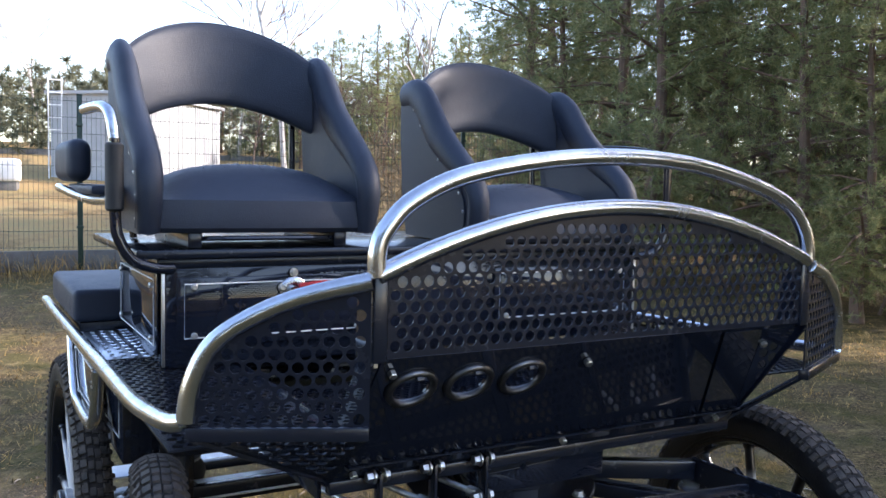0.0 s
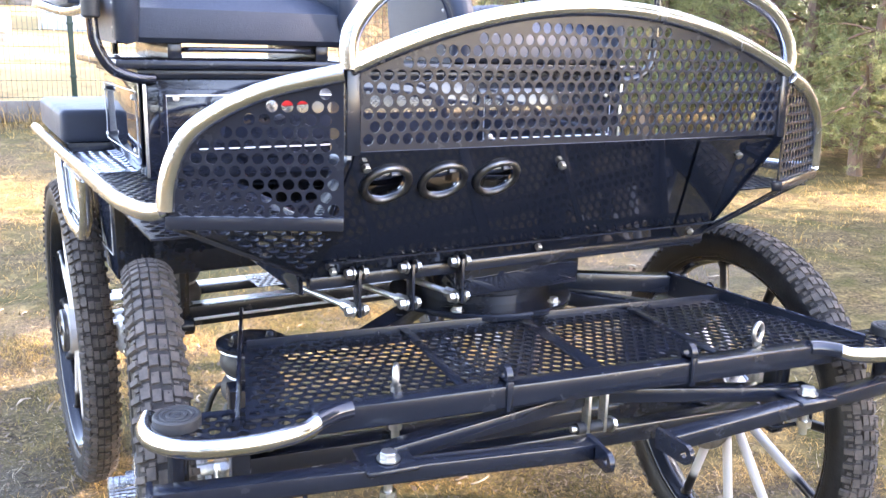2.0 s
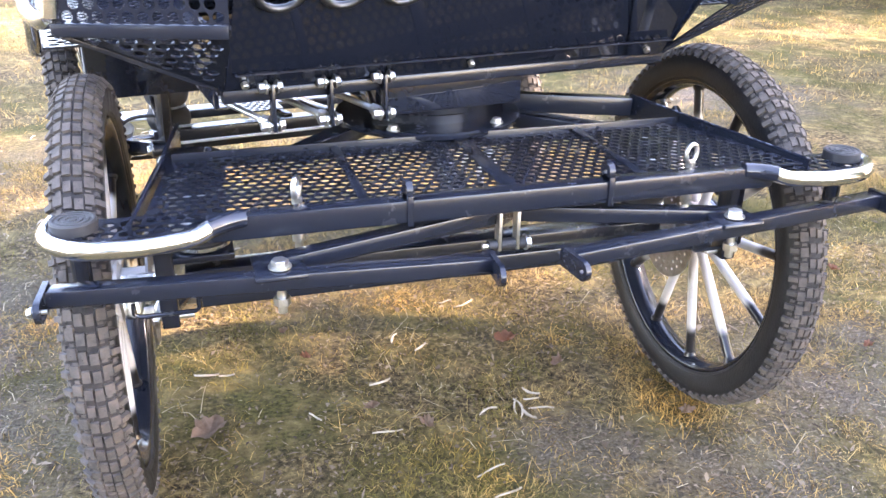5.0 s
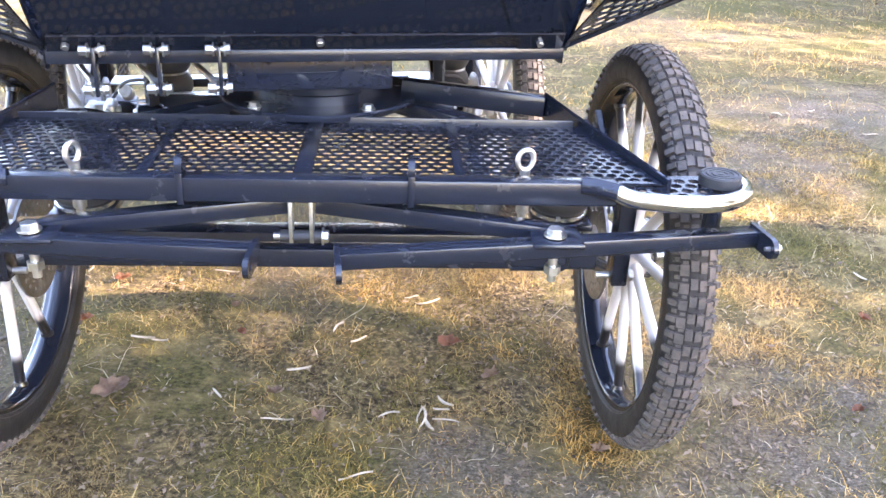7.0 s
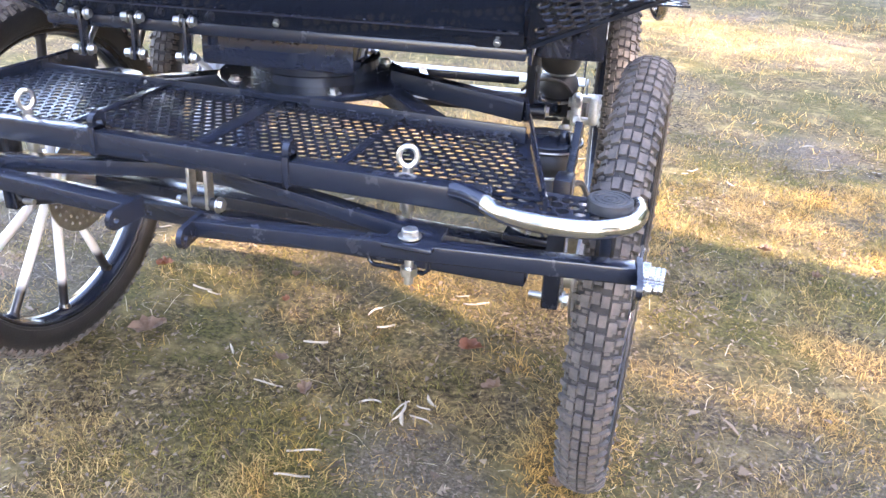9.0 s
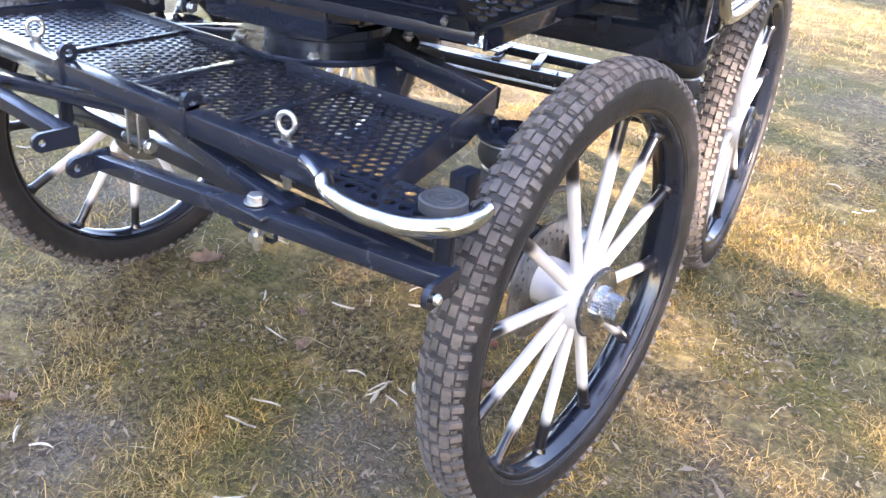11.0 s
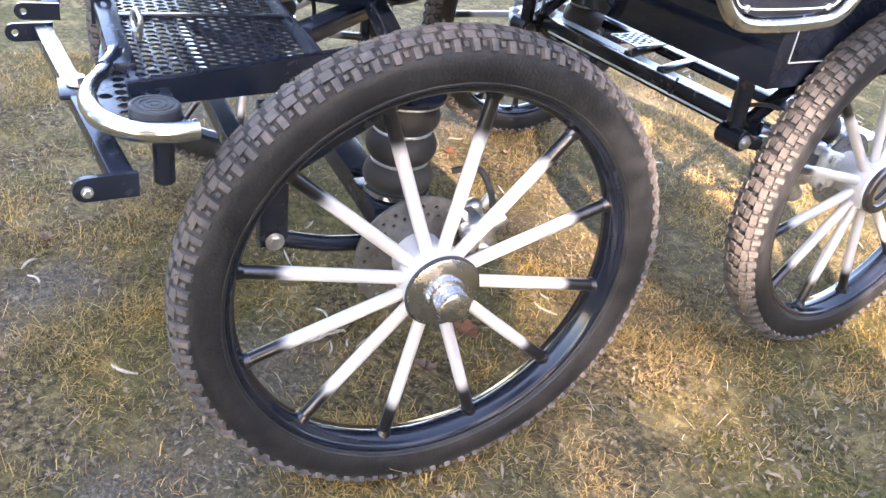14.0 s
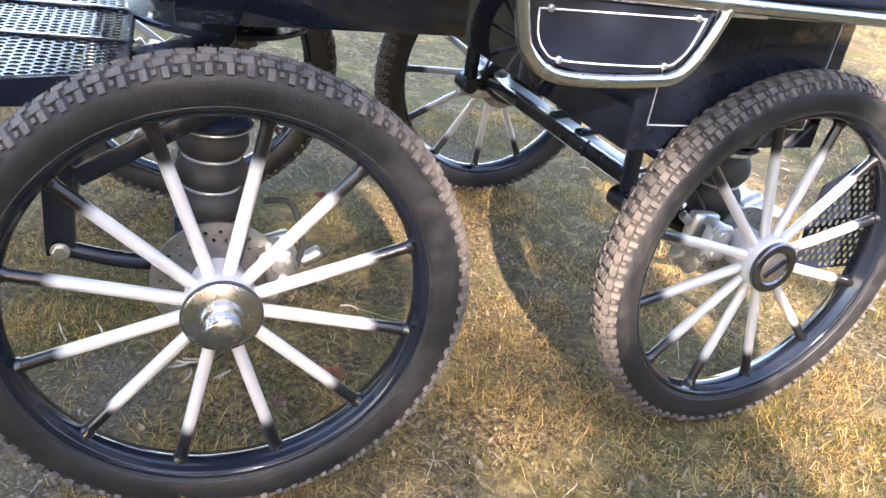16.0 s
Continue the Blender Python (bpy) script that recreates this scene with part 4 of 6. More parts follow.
HOOP = ((0.335, 0.968), (0.345, 0.925), (0.362, 0.885), (0.405, 0.850), (0.47, 0.838), (0.60, 0.838), (0.672, 0.848), (0.713, 0.893), (0.745, 0.968))
STRIPE = ((0.373, 0.948), (0.380, 0.908), (0.398, 0.882), (0.428, 0.868), (0.54, 0.863), (0.644, 0.864), (0.672, 0.876), (0.690, 0.900), (0.708, 0.948))
for s in (-1, 1):
    side = holder("side_rail", carriage)
    pts = [(s * 0.668, -0.225, 1.008), (s * 0.680, -0.195, 1.000), (s * 0.690, -0.12, 0.994)] + [(s * 0.699, y, z) for y, z in ((0.0, 0.990), (0.3, 0.984), (0.6, 0.979), (0.9, 0.974), (1.2, 0.970), (1.38, 0.969))]
    bpart("tube", tube(curve_pts(pts, 5), 0.0135, 14), STEEL, side, "polished stainless side tube")
    bpart("hoop", tube(curve_pts([(s * 0.700, y, z) for y, z in HOOP], 6), 0.0125, 14), STEEL, side, "polished stainless step guard")
    pan = holder("step_panel", carriage)
    o = [(y + 0.010 * (0.54 - y) / 0.2, z + 0.012) for y, z in HOOP[1:-1]]
    o = [(0.352, 0.966)] + o + [(0.728, 0.966)]
    bpart("sheet", plate(o, (), 0, 0.004, basis((s * 0.692, 0, 0), (0, 1, 0), (0, 0, 1))), BLACK, pan, smooth=False)
    bpart("pinstripe", tube([(s * 0.696, p.x, p.y) for p in curve_pts([(y, z, 0) for y, z in STRIPE], 4)], 0.0014, 6, True), PIN, pan)
    for y, z in ((0.394, 0.949), (0.428, 0.868), (0.644, 0.864), (0.690, 0.949)):
        bpart("stud", cyl((s * 0.693, y, z), (s * 0.700, y, z), 0.006, 12, bevel=0.002), ZINC, pan)
    bpart("floor_side", box((s * 0.44 - 0.004, -0.13, 0.832), (s * 0.44 + 0.004, 0.385, 0.968), 0.002), BLACK, body)
    x0, x1 = sorted((s * 0.445, s * 0.685))
    out = [(x0, -0.20), (x1, -0.20), (x1, 0.452), (x0, 0.452)]
    bpart("floor_sheet", plate(out, hex_holes(out, PITCH, HR, 0.008), HR, 0.003, Matrix.Translation((0, 0, 0.962))), MESHP, side, "black perforated floor sheet", False)
    x0, x1 = sorted((s * 0.575, s * 0.683))
    bpart("tread_plate", box((x0, 0.455, 0.952), (x1, 0.86, 0.962), 0.002), ALU, side, "bright chequered aluminium deck plate")
    bm = bmesh.new()
    for i in range(5):
        for j in range(21):
            c, t = Vector((x0 + 0.012 + 0.021 * i, 0.465 + 0.0190 * j, 0.9625)), radians(45 if (i + j) % 2 else -45)
            d, n = Vector((math.cos(t), math.sin(t), 0)) * 0.0085, Vector((-math.sin(t), math.cos(t), 0)) * 0.0022
            v = [bm.verts.new(c + q) for q in (d, n, -d, -n)] + [bm.verts.new(c + q * 0.6 + Vector((0, 0, 0.0016))) for q in (d, n, -d, -n)]
            bm.faces.new(v[4:])
            for k in range(4):
                bm.faces.new((v[k], v[(k + 1) % 4], v[4 + (k + 1) % 4], v[4 + k]))
    bpart("tread_pattern", bm, ALU, side, smooth=False)
out = [(-0.42, -0.20), (0.42, -0.20), (0.42, 0.33), (-0.42, 0.33)]
bpart("floor_sheet", plate(out, hex_holes(out, PITCH, HR, 0.008), HR, 0.003, Matrix.Translation((0, 0, 0.90))), MESHP, body, "black perforated floor sheet", False)

# seat box with panels, and the lower tub behind it
bx = holder("seat_box", carriage)
BF = 0.306      # front of the seat box
bpart("box_shell", box((-0.585, BF, 0.965), (0.585, 0.80, 1.160), 0.004), BLACK, bx, "glossy black seat box")
bpart("top_board", box((-0.640, 0.286, 1.178), (0.640, 0.84, 1.196), 0.005), FRAMEP, bx, "black board under the seats")
bpart("top_frame", box((-0.600, 0.300, 1.160), (0.600, 0.82, 1.178), 0.003), FRAMEP, bx)
for s in (-1, 1):
    x0, x1 = sorted((s * 0.549, s * 0.172))
    bpart("front_panel", box((x0 - 0.014, BF - 0.006, 1.005), (x1 + 0.014, BF + 0.002, 1.140), 0.002), BLACK, bx)
    bpart("pinstripe", tube([(x0, BF - 0.0065, 1.023), (x1, BF - 0.0065, 1.023), (x1, BF - 0.0065, 1.128), (x0, BF - 0.0065, 1.128)], 0.0015, 6, True), PIN, bx)
    for x in (x0 + 0.018, x1 - 0.018):
        for z in (1.028, 1.123):
            bpart("stud", cyl((x, BF - 0.006, z), (x, BF - 0.013, z), 0.0065, 12, bevel=0.002), ZINC, bx)
for s in (-1, 1):
    x0, x1 = sorted((s * 0.5865, s * 0.592))
    bpart("end_panel", box((x0, BF + 0.04, 0.985), (x1, 0.76, 1.150), 0.002), BLACK, bx, "glossy black end panel")
    bpart("pinstripe", tube([(s * 0.5935, BF + 0.06, 1.003), (s * 0.5935, 0.74, 1.003), (s * 0.5935, 0.74, 1.132), (s * 0.5935, BF + 0.06, 1.132)], 0.0015, 6, True), PIN, bx)
    for y in (BF + 0.075, 0.72):
        for z in (1.015, 1.120):
            bpart("stud", cyl((s * 0.592, y, z), (s * 0.600, y, z), 0.006, 12, bevel=0.002), ZINC, bx)
    bpart("corner_trim", box((s * 0.5875 - 0.003, BF - 0.003, 0.970), (s * 0.5875 + 0.003, BF + 0.001, 1.158), 0.001), ZINC, bx)
bm = lathe([(0, 0), (0.030, 0), (0.030, 0.006), (0.026, 0.009), (0.020, 0.009), (0.018, 0.005), (0.012, 0.005), (0.012, 0.016), (0, 0.016)], 28, m=basis((-0.332, BF - 0.007, 1.107), (1, 0, 0), (0, 0, 1)))
bpart("switch_rose", bm, STEEL, bx, "round battery switch plate")
for x, z in ((-0.332, 1.146), (-0.306, 1.116), (-0.357, 1.116)):
    bpart("switch_bolt", hexbolt((x, BF - 0.012, z), (0, -1, 0), 0.0065, 0.006), ZINC, bx)
bpart("switch_key", bar((-0.330, BF - 0.034, 1.116), (-0.264, BF - 0.036, 1.122), 0.014, 0.019, 0.005), REDP, bx, "red battery switch key")
bpart("lower_tub", box((-0.60, 0.684, 0.668), (0.60, 1.192, 0.962), 0.004), BLACK, bx, "glossy black rear tub")
bpart("floor_tray", box((-0.40, -0.10, 0.838), (0.40, 0.40, 0.852), 0.003), FRAMEP, bx)
for s in (-1, 1):
    bpart("pinstripe", tube([(s * 0.602, 0.724, 0.722), (s * 0.602, 1.143, 0.712), (s * 0.602, 1.149, 0.94), (s * 0.602, 0.724, 0.94)], 0.0014, 6, True), PIN, bx)
bench = holder("rear_bench", carriage)
bm = box((-0.69, 0.80, 0.985), (0.69, 1.28, 1.064), 0.016, segs=4)
bpart("cushion", bm, VINYL, bench, "black vinyl bench cushion")
bpart("cushion_board", box((-0.675, 0.815, 0.962), (0.675, 1.27, 0.985), 0.004), FRAMEP, bench)

# pivot neck between turntable and body
bpart("neck_box", box((-0.155, -0.135, 0.790), (0.130, 0.14, 0.86), 0.006), BLACK, body, "glossy black pivot housing")
bpart("cross_channel", bar((-0.435, 0.13, 0.856), (0.435, 0.13, 0.856), 0.05, 0.044, 0.004), FRAMEP, body)

# rear frame: axle beam and a tray of bright plates between the rear wheels
rear = holder("rear_frame", carriage)
RZ = 0.500      # height of the tray
for y, z, w, h, half in ((0.938, RZ - 0.013, 0.026, 0.034, 0.44), (1.070, 0.430, 0.044, 0.050, 0.56), (1.120, RZ - 0.004, 0.030, 0.026, 0.36), (0.875, 0.648, 0.018, 0.030, 0.43)):
    bpart("cross_tube", bar((-half, y, z), (half, y, z), w, h, 0.003), FRAMEP, rear)
bpart("tray_plate", box((-0.40, 0.953, RZ - 0.010), (0.40, 1.010, RZ - 0.005), 0.001), PALE, rear, "bright aluminium tray plate")
bpart("top_strip", box((-0.57, 1.137, RZ - 0.015), (0.57, 1.240, RZ - 0.010), 0.001), PALE, rear, "bright aluminium cover strip")
bpart("lower_strip", box((-0.40, 0.955, 0.452), (0.40, 1.040, 0.457), 0.001), PALE, rear, "bright aluminium strip on the axle beam")
for x in (-0.045, 0.085):
    bpart("rib", bar((x, 0.950, RZ + 0.004), (x - 0.045, 1.130, RZ + 0.004), 0.026, 0.016, 0.003), FRAMEP, rear)
bpart("strap", bar((0.160, 0.922, RZ - 0.030), (0.168, 0.930, RZ + 0.016), 0.008, 0.004, 0.001, up=(1, 0, 0)), FRAMEP, rear)
o = [(-0.165, 0.985), (-0.052, 0.985), (-0.052, 1.125), (-0.165, 1.125)]
bpart("perforated_cover", plate(o, hex_holes(o, 0.022, 0.0082, 0.006), 0.0082, 0.003, Matrix.Translation((0, 0, RZ + 0.020))), MESHP, rear, "", False)
for s in (-1, 1):
    bpart("strut", bar((s * 0.415, 0.878, 0.470), (s * 0.412, 0.872, 0.668), 0.030, 0.034, 0.003), FRAMEP, rear)
    bpart("brace", bar((s * 0.415, 0.915, 0.495), (s * 0.42, 1.075, 0.600), 0.022, 0.030, 0.003), FRAMEP, rear)
    bpart("pivot_joint", cyl((s * 0.385, 0.872, 0.470), (s * 0.458, 0.872, 0.470), 0.026, 20, bevel=0.004), FRAMEP, rear)
    bpart("pivot_bolt", hexbolt((s * 0.459, 0.872, 0.470), (s, 0, 0), 0.013, 0.009, 0.04), ZINC, rear)
    bpart("axle_arm", bar((s * 0.43, 0.880, 0.470), (s * 0.50, 1.09, 0.430), 0.034, 0.036, 0.004), FRAMEP, rear)
    bpart("stub", cyl((s * 0.50, REAR_Y, REAR_Z), (s * 0.62, REAR_Y, REAR_Z), 0.026, 20), ZINC, rear)
    bpart("brake_line", tube(curve_pts([(s * 0.38, 0.900, 0.520), (s * 0.43, 0.945, 0.545), (s * 0.50, 0.99, 0.53), (s * 0.545, 1.02, 0.475)], 6), 0.005, 8), RUBBER, rear)
    bpart("hose", tube(curve_pts([(s * 0.40, 0.93, 0.462), (s * 0.43, 1.00, 0.415), (s * 0.48, 1.09, 0.385), (s * 0.53, 1.06, 0.400)], 6), 0.007, 8), RUBBER, rear)
    sp = holder("air_spring", carriage)
    ax, ay = (0.485, 1.070) if s > 0 else (-0.378, 1.068)
    prof = [(0, 0)] + [(0.045 + 0.019 * math.sin(math.pi * (j % 9) / 8) ** 0.7, 0.076 * (j // 9 + (j % 9) / 8)) for j in range(18)] + [(0, 0.152)]
    bpart("bellows", lathe(prof, 28, m=Matrix.Translation((ax, ay, 0.467))), RUBBER, sp, "black two-lobed rubber air bellows")
    bpart("girdle_ring", tube([(ax + 0.048 * math.cos(a), ay + 0.048 * math.sin(a), 0.543) for a in [2 * math.pi * i / 24 for i in range(24)]], 0.0035, 8, True), ZINC, sp)
    bpart("lower_plate", lathe([(0, 0), (0.060, 0), (0.063, 0.004), (0.063, 0.010), (0.058, 0.013), (0, 0.013)], 28, m=Matrix.Translation((ax, ay, 0.456))), STEEL, sp)
    bpart("collar", lathe([(0, 0), (0.052, 0), (0.056, 0.004), (0.056, 0.012), (0, 0.014)], 28, m=Matrix.Translation((ax, ay, 0.617))), ZINC, sp, "grey steel collar")
    bpart("upper_plate", lathe([(0, 0), (0.064, 0), (0.068, 0.004), (0.068, 0.010), (0.062, 0.014), (0, 0.014)], 32, m=Matrix.Translation((ax, ay, 0.631))), FRAMEP, sp, "black upper spring flange")
    for dx in (-0.032, 0.032):
        bpart("flange_nut", hexbolt((ax + dx, ay - 0.01, 0.646), (0, 0, 1), 0.011, 0.022), FRAMEP, sp)
    # perforated rear guard
    o = [(1.315, 0.560), (1.306, 0.470), (1.322, 0.335), (1.560, 0.330), (1.510, 0.620), (1.420, 0.620)]
    o = o[::-1] if (o[1][0] - o[0][0]) * (o[2][1] - o[0][1]) - (o[1][1] - o[0][1]) * (o[2][0] - o[0][0]) < 0 else o
    bpart("guard_sheet", plate(o, hex_holes(o, 0.022, 0.0082, 0.008), 0.0082, 0.003, basis((s * 0.57, 0, 0), (0, 1, 0), (0, 0, 1))), MESHP, rear, "black perforated rear step", False)

# driver's and passenger's seats


WING = ((0.300, 1.232), (0.288, 1.275), (0.284, 1.320), (0.305, 1.362), (0.350, 1.400), (0.405, 1.440), (0.458, 1.483), (0.498, 1.527), (0.535, 1.568), (0.582, 1.592), (0.640, 1.588))


def make_seat(cx, drop=0.0):
    """A wrap-round driving seat: domed cushion, S-shaped padded wings and an arched back band, open below the band."""
    seat = holder("driving_seat", carriage)
    y0, y1, zb = 0.298, 0.640, 1.226
    w = 0.218

    def seat_part(name, bm, mat, parent, label="", smooth=True):
        bm.transform(Matrix.Translation((0, 0, -drop)))
        return bpart(name, bm, mat, parent, label, smooth)

    def dome(u, v):
        e = (1 - abs(u) ** 8) * (1 - (1 - min(v * 1.25, 1)) ** 3.2)
        return zb + 0.064 + e * (0.032 + 0.046 * (1 - u * u) ** 0.8 * math.sin(math.pi * min(v * 0.8 + 0.14, 1)) ** 0.9)

    # cushion with a domed top and a rolled front
    bm = bmesh.new()
    nx, ny = 18, 18
    g = []
    for i in range(nx + 1):
        row = []
        for j in range(ny + 1):
            u, v = i / nx * 2 - 1, j / ny
            row.append(bm.verts.new((cx + u * w, y0 - 0.010 * (1 - u ** 4) * (1 - v) ** 3 + v * 0.33, dome(u, v))))
        g.append(row)
    for i in range(nx):
        for j in range(ny):
            bm.faces.new((g[i][j], g[i + 1][j], g[i + 1][j + 1], g[i][j + 1]))
    edge = [g[i][0] for i in range(nx + 1)] + [g[nx][j] for j in range(1, ny + 1)] + [g[i][ny] for i in range(nx - 1, -1, -1)] + [g[0][j] for j in range(ny - 1, 0, -1)]
    n = len(edge)
    last = edge
    for dz, out in ((0.030, 0.006), (0.010, 0.005), (0.001, -0.004)):
        low = []
        for v in edge:
            front = 1 if v.co.y < y0 + 0.02 else 0
            low.append(bm.verts.new((v.co.x, v.co.y - out * front, zb + dz)))
        for i in range(n):
            bm.faces.new((last[i], low[i], low[(i + 1) % n], last[(i + 1) % n]))
        last = low
    bm.faces.new(last)
    seat_part("cushion", bm, VINYL, seat, "dark padded vinyl seat cushion with raindrops")
    drops, rd = bmesh.new(), random.Random(int(cx * 1000))
    for _ in range(260):
        u, v = rd.gauss(0.05, 0.42), min(abs(rd.gauss(0.30, 0.20)) + 0.06, 0.9)
        if abs(u) > 0.9:
            continue
        q, r0 = Vector((cx + u * w, y0 + v * 0.33, dome(u, v) - 0.0004)), rd.uniform(0.0014, 0.0036)
        ring = [drops.verts.new(q + Vector((r0 * math.cos(a), r0 * math.sin(a), 0.0))) for a in (0.0, 1.05, 2.09, 3.14, 4.19, 5.24)]
        top = drops.verts.new(q + Vector((0, 0, 0.55 * r0)))
        for k in range(6):
            drops.faces.new((ring[k], ring[(k + 1) % 6], top))
    tagged(seat_part("raindrops", drops, DROP, seat, "scattered raindrops"), "scattered raindrops on the cushion", kind="stuff")
    prof = curve_pts([(y, 0, z) for y, z in WING], 4)
    m = len(prof)
    for s in (-1, 1):
        wx = w if s < 0 else w - 0.034
        # upholstered side panel, flat outside, a little hollow inside
        bm = bmesh.new()
        pts = [Vector((0, p.x + 0.012, p.z - 0.008)) for p in prof] + [Vector((0, y1 + 0.012, zb + 0.25)), Vector((0, y1 - 0.005, zb + 0.10)), Vector((0, y1 - 0.03, zb + 0.003))]
        bm.faces.new([bm.verts.new((cx + s * (wx + 0.006), p.y, p.z)) for p in pts])
        r = bmesh.ops.extrude_face_region(bm, geom=bm.faces[:])
        for v in r["geom"]:
            if isinstance(v, bmesh.types.BMVert):
                v.co.x += s * 0.030
        bmesh.ops.triangulate(bm, faces=[f for f in bm.faces if len(f.verts) > 4])
        seat_part("side_panel", bm, VINYL, seat)
        # padded roll along its edge, fuller towards the shoulder
        bm = bmesh.new()
        rings = []
        for k, p in enumerate(prof):
            a, b = prof[max(k - 1, 0)], prof[min(k + 1, m - 1)]
            t = Vector((0, b.x - a.x, b.z - a.z)).normalized()
            nrm = Vector((1, 0, 0)).cross(t)
            f = k / (m - 1)
            ra, rb = 0.022 + 0.006 * math.sin(math.pi * f), 0.022 + 0.020 * min(1, max(0, (f - 0.25) / 0.35)) - 0.006 * max(0, f - 0.85) / 0.15
            c = Vector((cx + s * (wx + 0.020), p.x + (rb - 0.022) * 0.7, p.z - (rb - 0.022) * 0.4))
            rings.append([bm.verts.new(c + Vector((1, 0, 0)) * (ra * math.cos(q)) + nrm * (rb * math.sin(q))) for q in [2 * math.pi * i / 16 for i in range(16)]])
        for u, v in zip(rings, rings[1:]):
            for i in range(16):
                bm.faces.new((u[i], u[(i + 1) % 16], v[(i + 1) % 16], v[i]))
        for u, d in ((rings[0], 0.010), (rings[-1], -0.016)):
            cc = sum((v.co for v in u), Vector()) / 16
            e = bm.verts.new(cc + (Vector((0, 0, -d)) if d > 0 else Vector((0, -d, 0))))
            for i in range(16):
                bm.faces.new((u[i], u[(i + 1) % 16], e))
        seat_part("side_bolster", bm, VINYL, seat, "padded side bolster")
        seam = [(cx + s * (wx + 0.0375), p.x + 0.034, p.z - 0.016) for p in prof[2:-4]]
        seat_part("seam", tube(seam, 0.0018, 6), VINYL, seat)
        for k in range(4, m - 8, 4):
            p = prof[k]
            seat_part("upholstery_nail", lathe([(0.004, 0), (0.0036, 0.0012), (0.002, 0.0024), (0, 0.0028)], 10, "X", m=Matrix.Translation((cx + s * (wx + 0.036), p.x + 0.044, p.z - 0.022)) @ (I4 if s > 0 else Matrix.Rotation(math.pi, 4, "Z"))), ZINC, seat)
    # arched wrap-round back band
    bm = bmesh.new()
    nu, th = 32, 0.042
    ring = []
    for i in range(nu + 1):
        u = i / nu * 2 - 1
        x = cx - 0.017 + u * (w - 0.013)
        yb = y1 + 0.040 - 0.075 * u * u
        zt = zb + 0.468 - 0.070 * u * u - 0.012 * u ** 6
        zl = zb + 0.279 - 0.062 * u * u
        col = []
        for k in range(20):
            a = 2 * math.pi * k / 20
            cz, sy = math.cos(a), math.sin(a)
            z = (zt + zl) / 2 + (zt - zl) / 2 * (abs(cz) ** 0.35) * (1 if cz > 0 else -1)
            y = yb + th / 2 * (abs(sy) ** 0.6) * (1 if sy > 0 else -1) + 0.10 * (z - zb - 0.4)
            col.append(bm.verts.new((x, y, z)))
        ring.append(col)
    for i in range(nu):
        for k in range(20):
            bm.faces.new((ring[i][k], ring[i + 1][k], ring[i + 1][(k + 1) % 20], ring[i][(k + 1) % 20]))
    bm.faces.new(ring[0][::-1])
    bm.faces.new(ring[-1])
    seat_part("backrest", bm, VINYL, seat, "arched padded vinyl backrest")
    pip = []
    for i in range(nu + 1):
        u = i / nu * 2 - 1
        zt = zb + 0.468 - 0.070 * u * u - 0.012 * u ** 6
        pip.append((cx - 0.017 + u * (w - 0.013), y1 + 0.040 - 0.075 * u * u + 0.10 * (zt - zb - 0.4) - 0.010, zt - 0.004))
    seat_part("piping", tube(pip, 0.0035, 8), VINYL, seat)
    for s in (-1, 1):
        seat_part("slide_rail", box((cx + s * 0.15 - 0.014, y0 + 0.005, 1.197 + drop), (cx + s * 0.15 + 0.014, y0 + 0.32, 1.228), 0.003), FRAMEP, seat)
        seat_part("back_post", cyl((cx + s * 0.185 - 0.02, y1 + 0.0, 1.197 + drop), (cx + s * 0.185 - 0.02, y1 + 0.012, 1.47), 0.008, 12), BLACK, seat)
    seat_part("slide_handle", tube(curve_pts([(cx - 0.13, y0 + 0.05, 1.212), (cx - 0.11, y0 + 0.0, 1.216), (cx + 0.11, y0 + 0.0, 1.216), (cx + 0.13, y0 + 0.05, 1.212)], 5), 0.005, 8), BLACK, seat)


make_seat(-0.378)
make_seat(0.338, 0.028)

# rear hand rails with pads
for s in (-1, 1):
    arm = holder("arm_rail", carriage)
    top = STEEL if s < 0 else BLACK
    bpart("stanchion", tube(curve_pts([(s * 0.570, 0.300, 1.160), (s * 0.605, 0.292, 1.162), (s * 0.645, 0.288, 1.178), (s * 0.668, 0.288, 1.215), (s * 0.675, 0.290, 1.26), (s * 0.676, 0.290, 1.40)], 6), 0.0105, 12), BLACK, arm)
    bpart("hand_hold", tube(curve_pts([(s * 0.676, 0.290, 1.39), (s * 0.679, 0.300, 1.430), (s * 0.683, 0.325, 1.453), (s * 0.690, 0.38, 1.462), (s * 0.700, 0.50, 1.463)] if s < 0 else
                                   [(0.676, 0.290, 1.36), (0.678, 0.300, 1.400), (0.672, 0.34, 1.424), (0.655, 0.44, 1.436), (0.60, 0.60, 1.440)], 6), 0.0105, 12), top, arm, "bent polished tube" if s < 0 else "")
    if s < 0:
        bpart("grip", cyl((-0.676, 0.290, 1.268), (-0.676, 0.290, 1.392), 0.0165, 18, bevel=0.004), RUBBER, arm, "black foam grip")
        bpart("pad_tube", tube(curve_pts([(-0.676, 0.300, 1.288), (-0.680, 0.40, 1.285), (-0.684, 0.52, 1.283), (-0.695, 0.63, 1.288), (-0.708, 0.74, 1.298), (-0.714, 0.84, 1.304)], 6), 0.010, 12), STEEL, arm, "bent polished tube under the pad")
        bpart("arm_pad", box((-0.722, 0.60, 1.318), (-0.672, 0.86, 1.410), 0.024, segs=5), VINYL, arm, "small rounded vinyl arm pad")
        bpart("pad_shelf", box((-0.700, 0.42, 1.294), (-0.640, 0.80, 1.314), 0.008), VINYL, arm)

